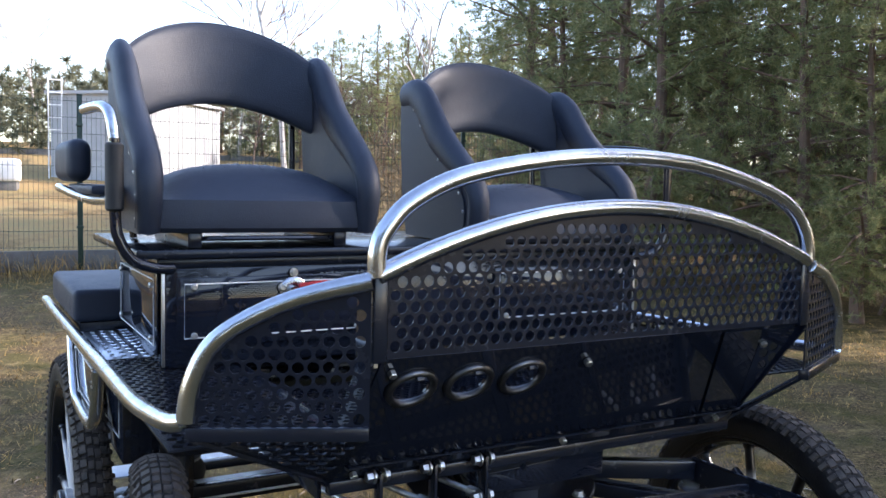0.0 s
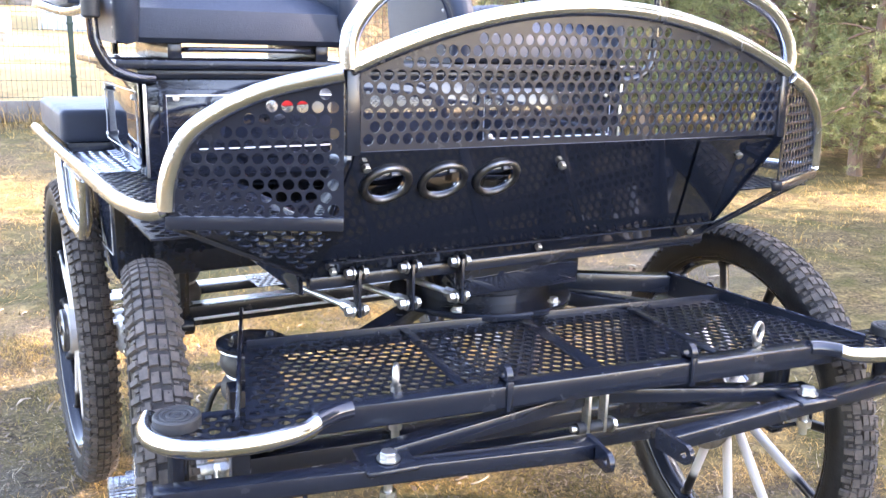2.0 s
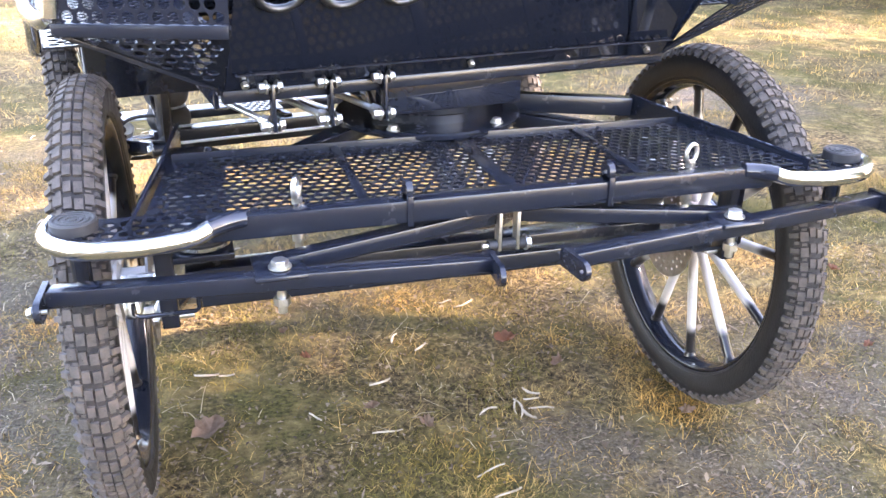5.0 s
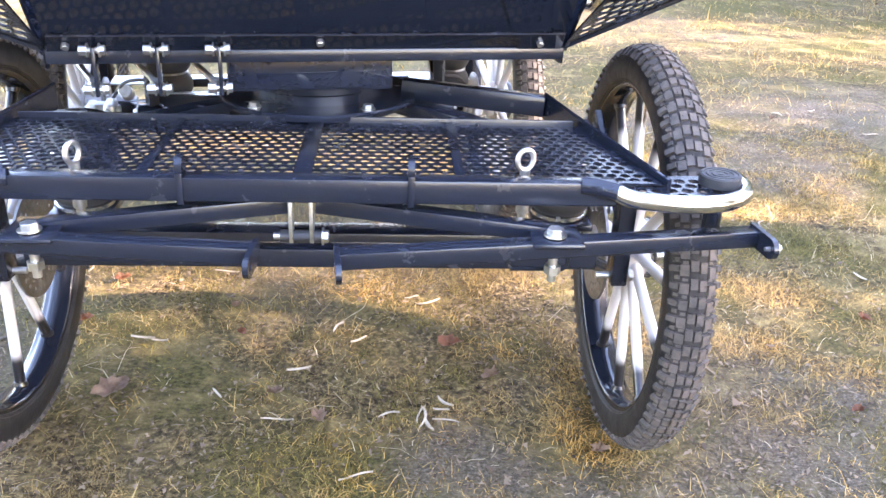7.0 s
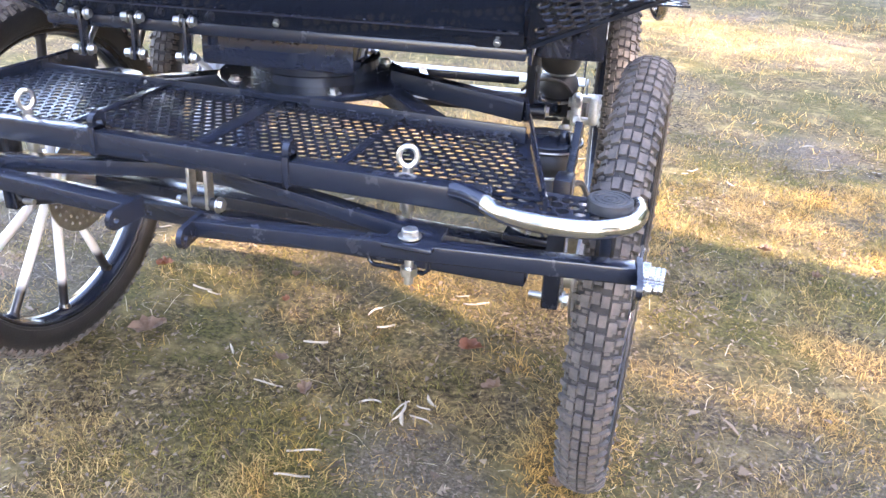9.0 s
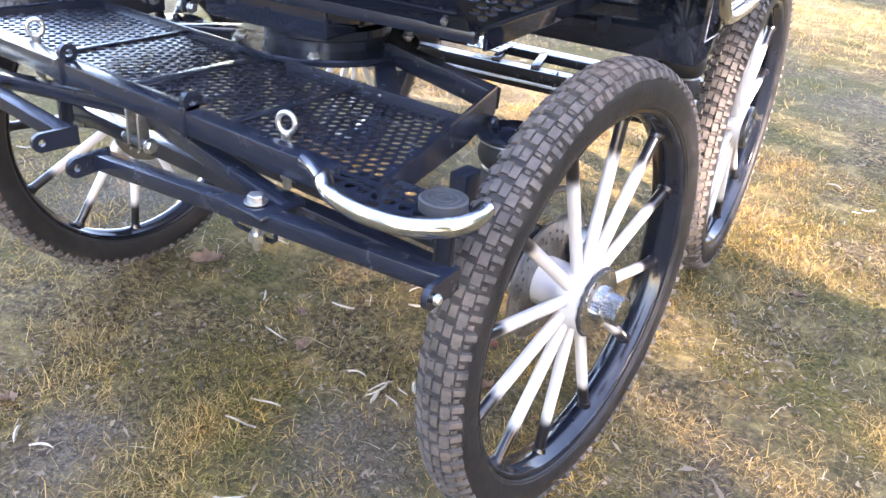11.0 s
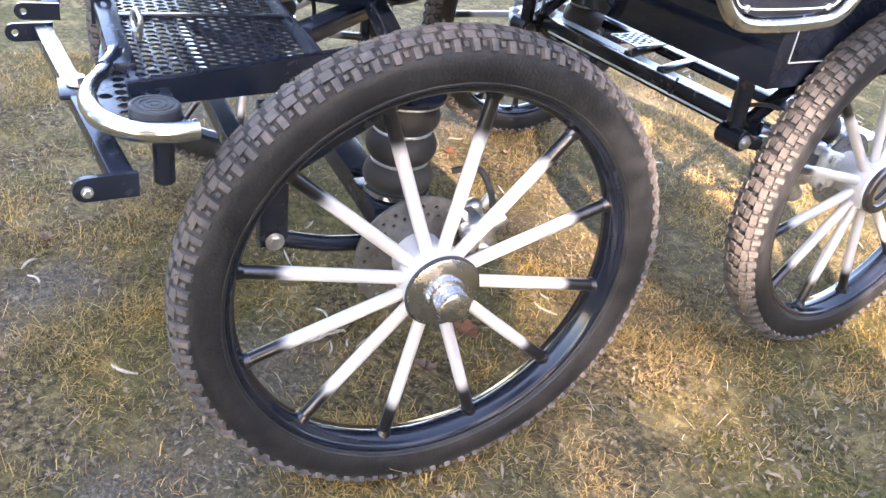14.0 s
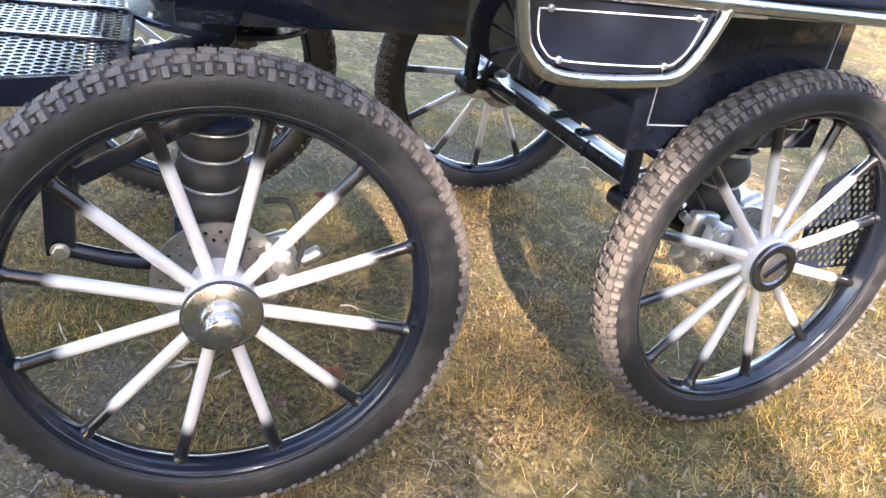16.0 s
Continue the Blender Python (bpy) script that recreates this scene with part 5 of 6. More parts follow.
# places of single splinters (x, y, turn) and of trees (kind, bearing, distance, size)
CHIP_SPOTS = [(0.19, 0.56, 5), (-0.01, 0.39, 60), (-0.51, 0.33, -5), (-0.12, -0.02, 2), (-0.27, 0.08, -50), (0.26, 0.05, -50), (0.20, 0.0, 70), (0.21, -0.01, 85), (0.25, 0.02, -20),
              (0.13, 0.0, 15), (-0.09, 0.18, 20), (-0.36, 0.72, 0), (-0.46, 0.32, 8), (0.22, -0.04, -70), (0.26, -0.02, -20), (0.24, 0.53, 20), (-0.84, 0.66, 15), (-0.15, -0.6, 30), (0.23, -0.45, 50)]
PINE_SPOTS = [("P1", 27, 15, 1.0), ("P1", 33, 12.5, 0.95), ("P1", 46, 12, 1.05), ("P1", 25.5, 30, 0.78), ("P1", 52, 14, 1.1), ("P1", 20, 36, 0.75), ("P1", 39, 17, 1.2), ("P1", -4, 50, 0.6), ("P1", -7, 44, 0.5), ("P1", 22, 33, 0.72), ("P1", 13, 38, 0.7),
              ("P2", 30, 17, 1.0), ("P2", 36, 14, 0.95), ("P2", 42, 13, 1.0), ("P2", 49, 17, 1.1), ("P2", 24, 34, 0.62), ("P2", 56, 15, 1.0), ("P2", 17, 34, 0.60), ("P2", 14, 40, 0.58), ("P2", 19, 40, 0.66), ("P2", 11, 44, 0.6),
              ("P3", 35, 11.0, 1.0), ("P3", 44, 10.2, 0.85), ("P3", 50, 11, 0.9), ("P3", 29, 13.5, 0.9), ("P3", 39.5, 11.5, 0.85), ("P3", 23, 27, 0.8), ("P3", 17.5, 31, 0.8), ("P3", 12, 34, 0.75), ("P3", 27, 24, 0.85), ("P3", 60, 12, 1.0), ("P3", 47.5, 9.6, 0.65),
              ("P3", 9.5, 39, 0.85), ("P3", 14.5, 37, 0.95), ("P3", 16, 42, 1.0), ("P3", 20.5, 38, 0.95), ("P3", 25, 36, 1.0), ("P3", 22.5, 42, 1.1), ("P3", 7, 46, 0.9), ("P3", 11.5, 48, 1.0), ("P3", 18.5, 47, 1.1)]
EDGE_SPOTS = [("P4", 38, 20, 1.0), ("P4", 45, 16, 1.0), ("P4", 32, 22, 1.0), ("P4", 48, 21, 1.1), ("P4", 53, 19, 1.0), ("P4", 28, 26, 1.0),
              ("SHRUB", 25, 17, 1.0), ("SHRUB", 31, 11.8, 0.9), ("SHRUB", 41, 10.8, 1.0), ("SHRUB", 48.5, 10.4, 1.0), ("SHRUB", 37, 12, 1.1), ("SHRUB", 9, 28, 1.2), ("SHRUB", 6, 30, 1.1), ("SHRUB", -2, 42, 1.4),
              ("SHRUB", 14, 30, 1.3), ("SHRUB", 51, 12.5, 1.0), ("SHRUB", 19, 25, 1.1)]

# ---------------------------------------------------------------- ground
rng = np.random.default_rng(7)


def lattice(seed):
    return np.random.default_rng(seed).random((64, 64))


LAT = [lattice(k) for k in range(8)]


def vnoise(x, y, scale, k, octaves=4):
    """Value noise in 0..1 over arrays of points."""
    x, y = np.asarray(x, float) / scale, np.asarray(y, float) / scale
    total, amp, norm = 0, 1.0, 0
    for o in range(octaves):
        g = LAT[(k + o) % 8]
        xi, yi = np.floor(x).astype(int), np.floor(y).astype(int)
        fx, fy = x - xi, y - yi
        fx, fy = fx * fx * (3 - 2 * fx), fy * fy * (3 - 2 * fy)
        a, b = g[xi % 64, yi % 64], g[(xi + 1) % 64, yi % 64]
        c, d = g[xi % 64, (yi + 1) % 64], g[(xi + 1) % 64, (yi + 1) % 64]
        total = total + amp * ((a * (1 - fx) + b * fx) * (1 - fy) + (c * (1 - fx) + d * fx) * fy)
        norm += amp
        amp *= 0.55
        x, y = x * 2.03 + 7.1, y * 2.03 + 3.7
    return total / norm


def ground_z(x, y):
    """Nearly flat round the carriage, rising behind it to the fence and the field."""
    x, y = np.asarray(x, float), np.asarray(y, float)
    d = np.clip(y - 2.2, 0, 48)
    far = np.clip((np.abs(x) + np.abs(y) - 1.0) / 2.0, 0, 1)
    return 0.19 * d * d / (d + 33.0) / (1 + d / 70.0) + 0.05 * (vnoise(x, y, 1.7, 2) - 0.5) * far + 0.012 * (vnoise(x, y, 0.35, 5) - 0.5)


# bare patches of soil: x, y, size
BARE = [(0.28, -0.20, 0.16), (1.02, -0.12, 0.20), (1.75, 1.75, 0.35), (0.62, -0.40, 0.20), (0.75, -0.85, 0.24), (0.05, -0.85, 0.20), (-1.15, 0.75, 0.34), (-1.0, 0.15, 0.28),
        (1.2, 0.05, 0.20), (2.4, 2.6, 0.6), (-0.1, -0.55, 0.12), (-1.9, 2.2, 0.4), (1.25, 2.4, 0.3)]


def bareness(x, y):
    """0 on the lawn, 1 on bare soil."""
    x, y = np.asarray(x, float), np.asarray(y, float)
    v = (vnoise(x, y, 1.1, 1, 5) - 0.55) * 1.5
    for bx, by, s in BARE:
        v = np.maximum(v, 0.75 - ((x - bx) ** 2 + (y - by) ** 2) / (s * s) * 0.45 + (vnoise(x, y, 0.22, 3) - 0.5) * 0.9)
    return np.clip(v * 1.5, 0, 1) * (0.25 + 0.75 * vnoise(x, y, 0.06, 6, 3))


def axis_steps(lo, hi, fine_lo, fine_hi, fine, grow=1.25):
    a, v, st = [], fine_hi, fine
    while v < hi:
        a.append(v)
        st *= grow
        v += st
    a.append(hi)
    b, v, st = [], fine_lo, fine
    while v > lo:
        b.append(v)
        st *= grow
        v -= st
    b.append(lo)
    n = int(round((fine_hi - fine_lo) / fine))
    return b[::-1] + [fine_lo + fine * k for k in range(1, n)] + a


gx, gy = np.array(axis_steps(-600, 600, -3, 4, 0.035)), np.array(axis_steps(-600, 600, -2, 5, 0.035))
XX, YY = np.meshgrid(gx, gy, indexing="ij")
GZ, GB = ground_z(XX, YY), bareness(XX, YY)
nx, ny = XX.shape
idx = np.arange(nx * ny).reshape(nx, ny)
quads = np.stack([idx[:-1, :-1], idx[1:, :-1], idx[1:, 1:], idx[:-1, 1:]], -1).reshape(-1, 4)


def raw_mesh(name, co, faces, mat, smooth=False):
    """A mesh straight from arrays; faces are all triangles or all quads."""
    me = bpy.data.meshes.new(name)
    k = faces.shape[1]
    me.vertices.add(len(co))
    me.vertices.foreach_set("co", np.asarray(co, np.float32).ravel())
    me.loops.add(faces.size)
    me.loops.foreach_set("vertex_index", faces.astype(np.int32).ravel())
    me.polygons.add(len(faces))
    me.polygons.foreach_set("loop_start", (np.arange(len(faces)) * k).astype(np.int32))
    me.update(calc_edges=True)
    me.validate()
    me.materials.append(mat)
    if smooth:
        me.shade_smooth()
    return me


me = raw_mesh("ground", np.stack([XX, YY, GZ], -1).reshape(-1, 3), quads, GROUND, True)
at = me.attributes.new("bare", "FLOAT", "POINT")
at.data.foreach_set("value", GB.astype(np.float32).ravel())
ground = new("ground", me)
tagged(ground, "dry yellow-green lawn with moss and bare sandy patches", "ground", kind="structure")


# ---------------------------------------------------------------- grass
def fence_line(x):
    return 9.6 + 0.10 * (x + 0.8)


def blades(n, x0, x1, y0, y1, length, width, lie, seed, keep):
    """Bent two-piece blades strewn over a field; lie: how flat they lie; keep(x, y): chance that one grows."""
    r = np.random.default_rng(seed)
    x, y = r.uniform(x0, x1, n), r.uniform(y0, y1, n)
    k = r.random(n) < keep(x, y)
    x, y = x[k], y[k]
    n = len(x)
    z = ground_z(x, y) - 0.002
    a = r.uniform(0, 2 * math.pi, n)
    ln = length * r.lognormal(0, 0.45, n)
    w = width * r.uniform(0.6, 1.3, n)
    el = np.clip(r.normal(lie, 0.35, n), 0.05, 1.4)
    el2 = np.clip(el - r.uniform(0.1, 0.9, n), -0.25, 1.3)
    dx, dy = np.cos(a), np.sin(a)
    px, py = -dy * w / 2, dx * w / 2
    m = np.stack([x + dx * np.cos(el) * ln * 0.55, y + dy * np.cos(el) * ln * 0.55, z + np.sin(el) * ln * 0.55], -1)
    a2 = a + r.normal(0, 0.4, n)
    t = m + np.stack([np.cos(a2) * np.cos(el2), np.sin(a2) * np.cos(el2), np.sin(el2)], -1) * (ln * 0.45)[:, None]
    t[:, 2] = np.maximum(t[:, 2], z + 0.002)
    p = np.stack([px, py, np.zeros(n)], -1)
    b = np.stack([x, y, z], -1)
    co = np.stack([b - p, b + p, m - p * 0.8, m + p * 0.8, t], 1).reshape(-1, 3)
    f = np.array([[0, 1, 3], [0, 3, 2], [2, 3, 4]])
    faces = (np.arange(n)[:, None, None] * 5 + f[None]).reshape(-1, 3)
    return co, faces


def clump(x, y, k=4):
    return np.clip((vnoise(x, y, 0.16, k, 3) - 0.36) * 3.2, 0.06, 1)


straw_keep = lambda x, y: clump(x, y) * (1 - 0.9 * bareness(x, y)) * np.clip((vnoise(x, y, 0.42, 3, 4) - 0.36) * 4.5, 0.14, 1)
green_keep = lambda x, y: clump(x, y, 6) * np.clip((vnoise(x, y, 0.5, 0, 4) - 0.36) * 4, 0.12, 1) * (1 - bareness(x, y))
g1 = blades(820000, -1.7, 2.3, -1.1, 2.3, 0.024, 0.0015, 0.42, 1, straw_keep)
tagged(new("dry_grass", raw_mesh("dry_grass", *g1, STRAW)), "short matted straw-coloured dry grass on the lawn", "grass", kind="stuff")
g2 = blades(460000, -1.7, 2.3, -1.1, 2.3, 0.018, 0.0017, 0.55, 2, green_keep)
tagged(new("green_grass", raw_mesh("green_grass", *g2, GREEN)), "short olive-green grass and moss on the lawn", "grass", kind="stuff")
g5 = blades(13000, -1.7, 2.3, -1.1, 2.3, 0.040, 0.0017, 0.10, 12, lambda x, y: np.clip((vnoise(x, y, 0.3, 7, 3) - 0.34) * 3.0, 0.05, 1))
tagged(new("straw_stalks", raw_mesh("straw_stalks", *g5, STALK)), "loose bleached straw stalks lying on the lawn", "straw", kind="stuff")
g3 = blades(150000, -4.5, 6.5, 2.2, 9.2, 0.040, 0.0034, 0.45, 3, lambda x, y: clump(x / 2, y / 2) * (1 - 0.8 * bareness(x, y)))
tagged(new("dry_grass", raw_mesh("far_dry_grass", *g3, STRAW)), "dry grass below the fence and by the wood", "grass", kind="stuff")
g4 = blades(26000, -9, 6, 8.6, 12, 0.22, 0.006, 1.0, 4, lambda x, y: np.exp(-((y - fence_line(x) + 0.15) / 0.5) ** 2))
tagged(new("tall_dry_grass", raw_mesh("tall_dry_grass", *g4, STRAW)), "tall dry tufts along the foot of the fence", "grass", kind="stuff")


# crumbs of leaves, bark and straw lying on the grass
def crumbs(n, seed):
    r = np.random.default_rng(seed)
    x, y = r.uniform(-1.8, 2.4, n), r.uniform(-1.2, 2.6, n)
    k = r.random(n) < np.clip((vnoise(x, y, 0.4, 2, 3) - 0.3) * 2.6 + 1.5 * bareness(x, y), 0.08, 1)
    x, y = x[k], y[k]
    n = len(x)
    z = ground_z(x, y) + r.uniform(0.001, 0.011, n)
    a, ln, w = r.uniform(0, 2 * math.pi, n), 0.006 * r.lognormal(0, 0.5, n), 0.0022 * r.lognormal(0, 0.5, n)
    d = np.stack([np.cos(a), np.sin(a), r.normal(0, 0.3, n)], -1) * ln[:, None]
    p = np.stack([-np.sin(a), np.cos(a), r.normal(0, 0.3, n)], -1) * w[:, None]
    c = np.stack([x, y, z], -1)
    lift = np.stack([np.zeros(n), np.zeros(n), w * 0.7], -1)
    co = np.stack([c - d, c - p * 1.2 + lift, c + d, c + p + lift], 1).reshape(-1, 3)
    return co, np.arange(4 * n).reshape(-1, 4)


tagged(new("leaf_litter", raw_mesh("leaf_litter", *crumbs(46000, 9), LITTER)), "crumbs of dead leaves and bark on the lawn", "litter", kind="stuff")

# ---------------------------------------------------------------- litter on the lawn
def chip_mesh(seed, length, width, bend):
    """A curled splinter of pale wood: a bent strip with thickness."""
    r = random.Random(seed)
    bm = bmesh.new()
    n = 7
    rows = []
    for i in range(n + 1):
        u = i / n * 2 - 1
        w = width * (1 - 0.75 * abs(u) ** 3) * r.uniform(0.8, 1.15)
        cx, cy = u * length / 2, bend * (u * u - 0.3) * length
        z = 0.004 + 0.003 * math.sin(u * 2 + seed)
        rows.append([bm.verts.new(p) for p in ((cx, cy - w / 2, z), (cx, cy, z + width * 0.35), (cx, cy + w / 2, z), (cx, cy, z - 0.003))])
    for i in range(n):
        for k in range(4):
            bm.faces.new((rows[i][k], rows[i + 1][k], rows[i + 1][(k + 1) % 4], rows[i][(k + 1) % 4]))
    bm.faces.new(rows[0][::-1])
    bm.faces.new(rows[-1])
    return mesh_of("wood_chip", bm, TWIG)


CHIPS = [chip_mesh(k, 0.040 + 0.011 * (k % 4), 0.0055 + 0.0018 * (k % 3), (0.06, -0.10, 0.16, 0.03, -0.05)[k % 5]) for k in range(8)]


def put_chip(x, y, turn, k, tilt=0.0):
    ob = new("wood_chip", CHIPS[k % 8])
    ob.matrix_basis = pose(x, y, float(ground_z(x, y)) + 0.005, tilt, 0, turn)
    tagged(ob, "pale weathered wood splinter lying on the grass", "wood chip", "wood chips on the lawn")


for k, (x, y, a) in enumerate(CHIP_SPOTS):
    put_chip(x, y, a, k)
rc = random.Random(5)
for k in range(55):
    x, y = rc.uniform(-2.0, 2.4), rc.uniform(-1.2, 2.8)
    put_chip(x, y, rc.uniform(0, 360), k, rc.uniform(-25, 25))


def leaf_mesh(name, size, mat, seed):
    r = random.Random(seed)
    bm = bmesh.new()
    c = bm.verts.new((0, 0, 0.006))
    rim = []
    n = 22
    for i in range(n):
        a = 2 * math.pi * i / n
        q = size * (0.55 + 0.45 * abs(math.cos(a * 2.5)) ** 0.7) * r.uniform(0.85, 1.1) * (1.25 if abs(a - math.pi) > 2.4 else 1)
        rim.append(bm.verts.new((q * math.cos(a), 0.8 * q * math.sin(a), 0.008 + r.uniform(0, 0.012) + 0.4 * abs(q * math.sin(a)))))
    for i in range(n):
        bm.faces.new((c, rim[i], rim[(i + 1) % n]))
    rr = bmesh.ops.solidify(bm, geom=bm.faces[:], thickness=0.0008)
    return mesh_of(name, bm, mat)


def put_leaf(x, y, turn, size, mat, label, seed):
    ob = new("dead_leaf", leaf_mesh("dead_leaf", size, mat, seed))
    ob.matrix_basis = pose(x, y, float(ground_z(x, y)) + 0.002, 0, 0, turn)
    tagged(ob, label, "leaf")


put_leaf(-0.513, 0.083, 60, 0.048, LEAFB, "large curled brown dead leaf on the grass", 1)
put_leaf(0.283, 0.296, 10, 0.034, LEAFR, "dry reddish dead leaf on the grass", 2)
for k in range(26):
    x, y = rc.uniform(-1.8, 2.2), rc.uniform(-1.1, 2.6)
    put_leaf(x, y, rc.uniform(0, 360), rc.uniform(0.014, 0.026), LEAFB if k % 3 else LEAFR, "small dry brown leaf on the grass", 10 + k)

# ---------------------------------------------------------------- fence, store, tank
fence_y = fence_line
fence = tagged(holder("mesh_fence"), "dark green welded-wire fence panels on posts", "fence")
base = tagged(holder("fence_plinth"), "low grey concrete boards under the fence", "fence base")
FX = [-8.67 + 2.55 * k for k in range(12)]


def fence_base(x):
    return float(ground_z(x, fence_y(x)))


for k, x in enumerate(FX):
    y, z = fence_y(x), fence_base(x)
    bm = box((x - 0.03, y - 0.02, z - 0.1), (x + 0.03, y + 0.02, z + 2.06), 0.003)
    bm = box((x - 0.033, y - 0.023, z + 2.06), (x + 0.033, y + 0.023, z + 2.075), 0.003, bm=bm)
    for q in (0.5, 1.1, 1.7):
        bm = box((x - 0.04, y - 0.034, z + q), (x + 0.04, y - 0.018, z + q + 0.03), 0.002, bm=bm)
    part("post", bm, FENCEG, fence)
    if k + 1 == len(FX):
        break
    x2 = FX[k + 1]
    a, b = Vector((x, fence_y(x) - 0.025, z)), Vector((x2, fence_y(x2) - 0.025, fence_base(x2)))
    part("board", bar(a + Vector((0.03, 0.025, 0.11)), b + Vector((-0.03, 0.025, 0.11)), 0.05, 0.26, 0.006), CONC, base)
    bm = bmesh.new()

    def wire(p, q, r):
        d = (q - p).normalized()
        n1 = d.orthogonal().normalized() * r
        n2 = d.cross(n1)
        u = [bm.verts.new(p + o) for o in (n1, n2, -n1, -n2)]
        v = [bm.verts.new(q + o) for o in (n1, n2, -n1, -n2)]
        for i in range(4):
            bm.faces.new((u[i], u[(i + 1) % 4], v[(i + 1) % 4], v[i]))

    n = 48
    for i in range(n + 1):
        p = a.lerp(b, (i + 0.5) / (n + 1))
        wire(p + Vector((0, 0, 0.25)), p + Vector((0, 0, 2.03)), 0.0027)
    for i in range(10):
        h = 0.28 + i * 0.19
        for o in (-0.006, 0.006):
            wire(a + Vector((0, o, h)), b + Vector((0, o, h)), 0.0034)
    tagged(part("wire_panel", bm, FENCEG, fence, smooth=False), "dark green welded wires", kind="stuff")

store = tagged(holder("storage_building"), "pale grey sheet-clad store with a shallow roof beyond the fence", "building")
sm = pose(-0.11, 23.55, 0, 0, 0, 55.2)
SL, SD, SZ0, SZ1 = 5.05, 2.49, 0.95, 3.62


def spart(name, bm, mat, parent=store, label="", smooth=False):
    bm.transform(sm)
    return part(name, bm, mat, parent, label, smooth=smooth)


spart("wall", box((0, 0, SZ0), (SL, 0.08, SZ1), 0.01), GREYW)
spart("wall", box((0, 0.08, SZ0), (0.08, SD, SZ1), 0.01), GREYW)
spart("wall", box((SL - 0.08, 0.08, SZ0), (SL, SD, SZ1), 0.01), GREYW)
spart("wall", box((0.08, SD - 0.08, SZ0), (SL - 0.08, SD, SZ1), 0.01), GREYW)
spart("roof", box((-0.10, -0.12, SZ1), (SL + 0.14, SD + 0.12, SZ1 + 0.09), 0.01), ROOFW)
for k in range(9):
    x = 0.3 + k * 0.55
    spart("wall_joint", box((x - 0.010, -0.010, SZ0 + 0.05), (x + 0.010, 0.0, SZ1 - 0.02), 0), ROOFW)
for k in range(4):
    spart("wall_joint", box((-0.010, 0.3 + 0.6 * k, SZ0 + 0.05), (0.0, 0.32 + 0.6 * k, SZ1 - 0.02), 0), ROOFW)
spart("door", box((-0.03, 0.75, SZ0 + 0.30), (-0.012, 1.55, SZ0 + 2.25), 0.01), ROOFW)
lad = tagged(holder("ladder_frame"), "white steel ladder frame beside the store", "ladder")
lz = float(ground_z(-2.2, 24.5))
for x in (-2.18, -1.84):
    part("stile", bar((x, 24.5, lz - 0.05), (x, 24.5, 4.06), 0.04, 0.04, 0.004, up=(0, 1, 0)), WHITEP, lad)
for k in range(5):
    part("rung", bar((-2.16, 24.5, 2.62 + 0.34 * k), (-1.86, 24.5, 2.62 + 0.34 * k), 0.035, 0.035, 0.004), WHITEP, lad)
tank = tagged(holder("white_tank"), "white plastic tank standing in the field", "tank")
tz = float(ground_z(-3.0, 21.0))
part("vessel", box((-3.42, 20.6, 1.20), (-2.60, 21.4, 1.735), 0.08, segs=3), WHITEP, tank)
part("skid", box((-3.37, 20.65, tz - 0.1), (-2.65, 21.35, 1.21), 0.01), CONC, tank)
hed = tagged(holder("far_wall"), "dark low field wall in the distance", "wall")
part("wall_run", box((-40, 36.0, float(ground_z(0, 36)) - 0.2), (10, 36.3, float(ground_z(0, 36)) + 0.22), 0.02), CONC, hed)


# ---------------------------------------------------------------- trees
def sprays(points, n, length, width, seed, droop=0.0, flat=1.0):
    """A tuft of narrow needles at each of the points."""
    r = np.random.default_rng(seed)
    p = np.repeat(np.asarray(points, float), n, 0)
    m = len(p)
    d = r.normal(0, 1, (m, 3))
    d[:, 2] = d[:, 2] * flat - droop
    d /= np.linalg.norm(d, axis=1)[:, None]
    s = np.cross(d, r.normal(0, 1, (m, 3)))
    s /= np.linalg.norm(s, axis=1)[:, None]
    ln = length * r.uniform(0.5, 1.2, m)[:, None]
    w = width * r.uniform(0.6, 1.3, m)[:, None]
    o = p + d * ln * r.uniform(-0.2, 0.25, m)[:, None]
    co = np.stack([o - s * w, o + s * w, o + d * ln + s * w * 0.3, o + d * ln - s * w * 0.3], 1).reshape(-1, 3)
    return co, np.arange(4 * m).reshape(-1, 4)


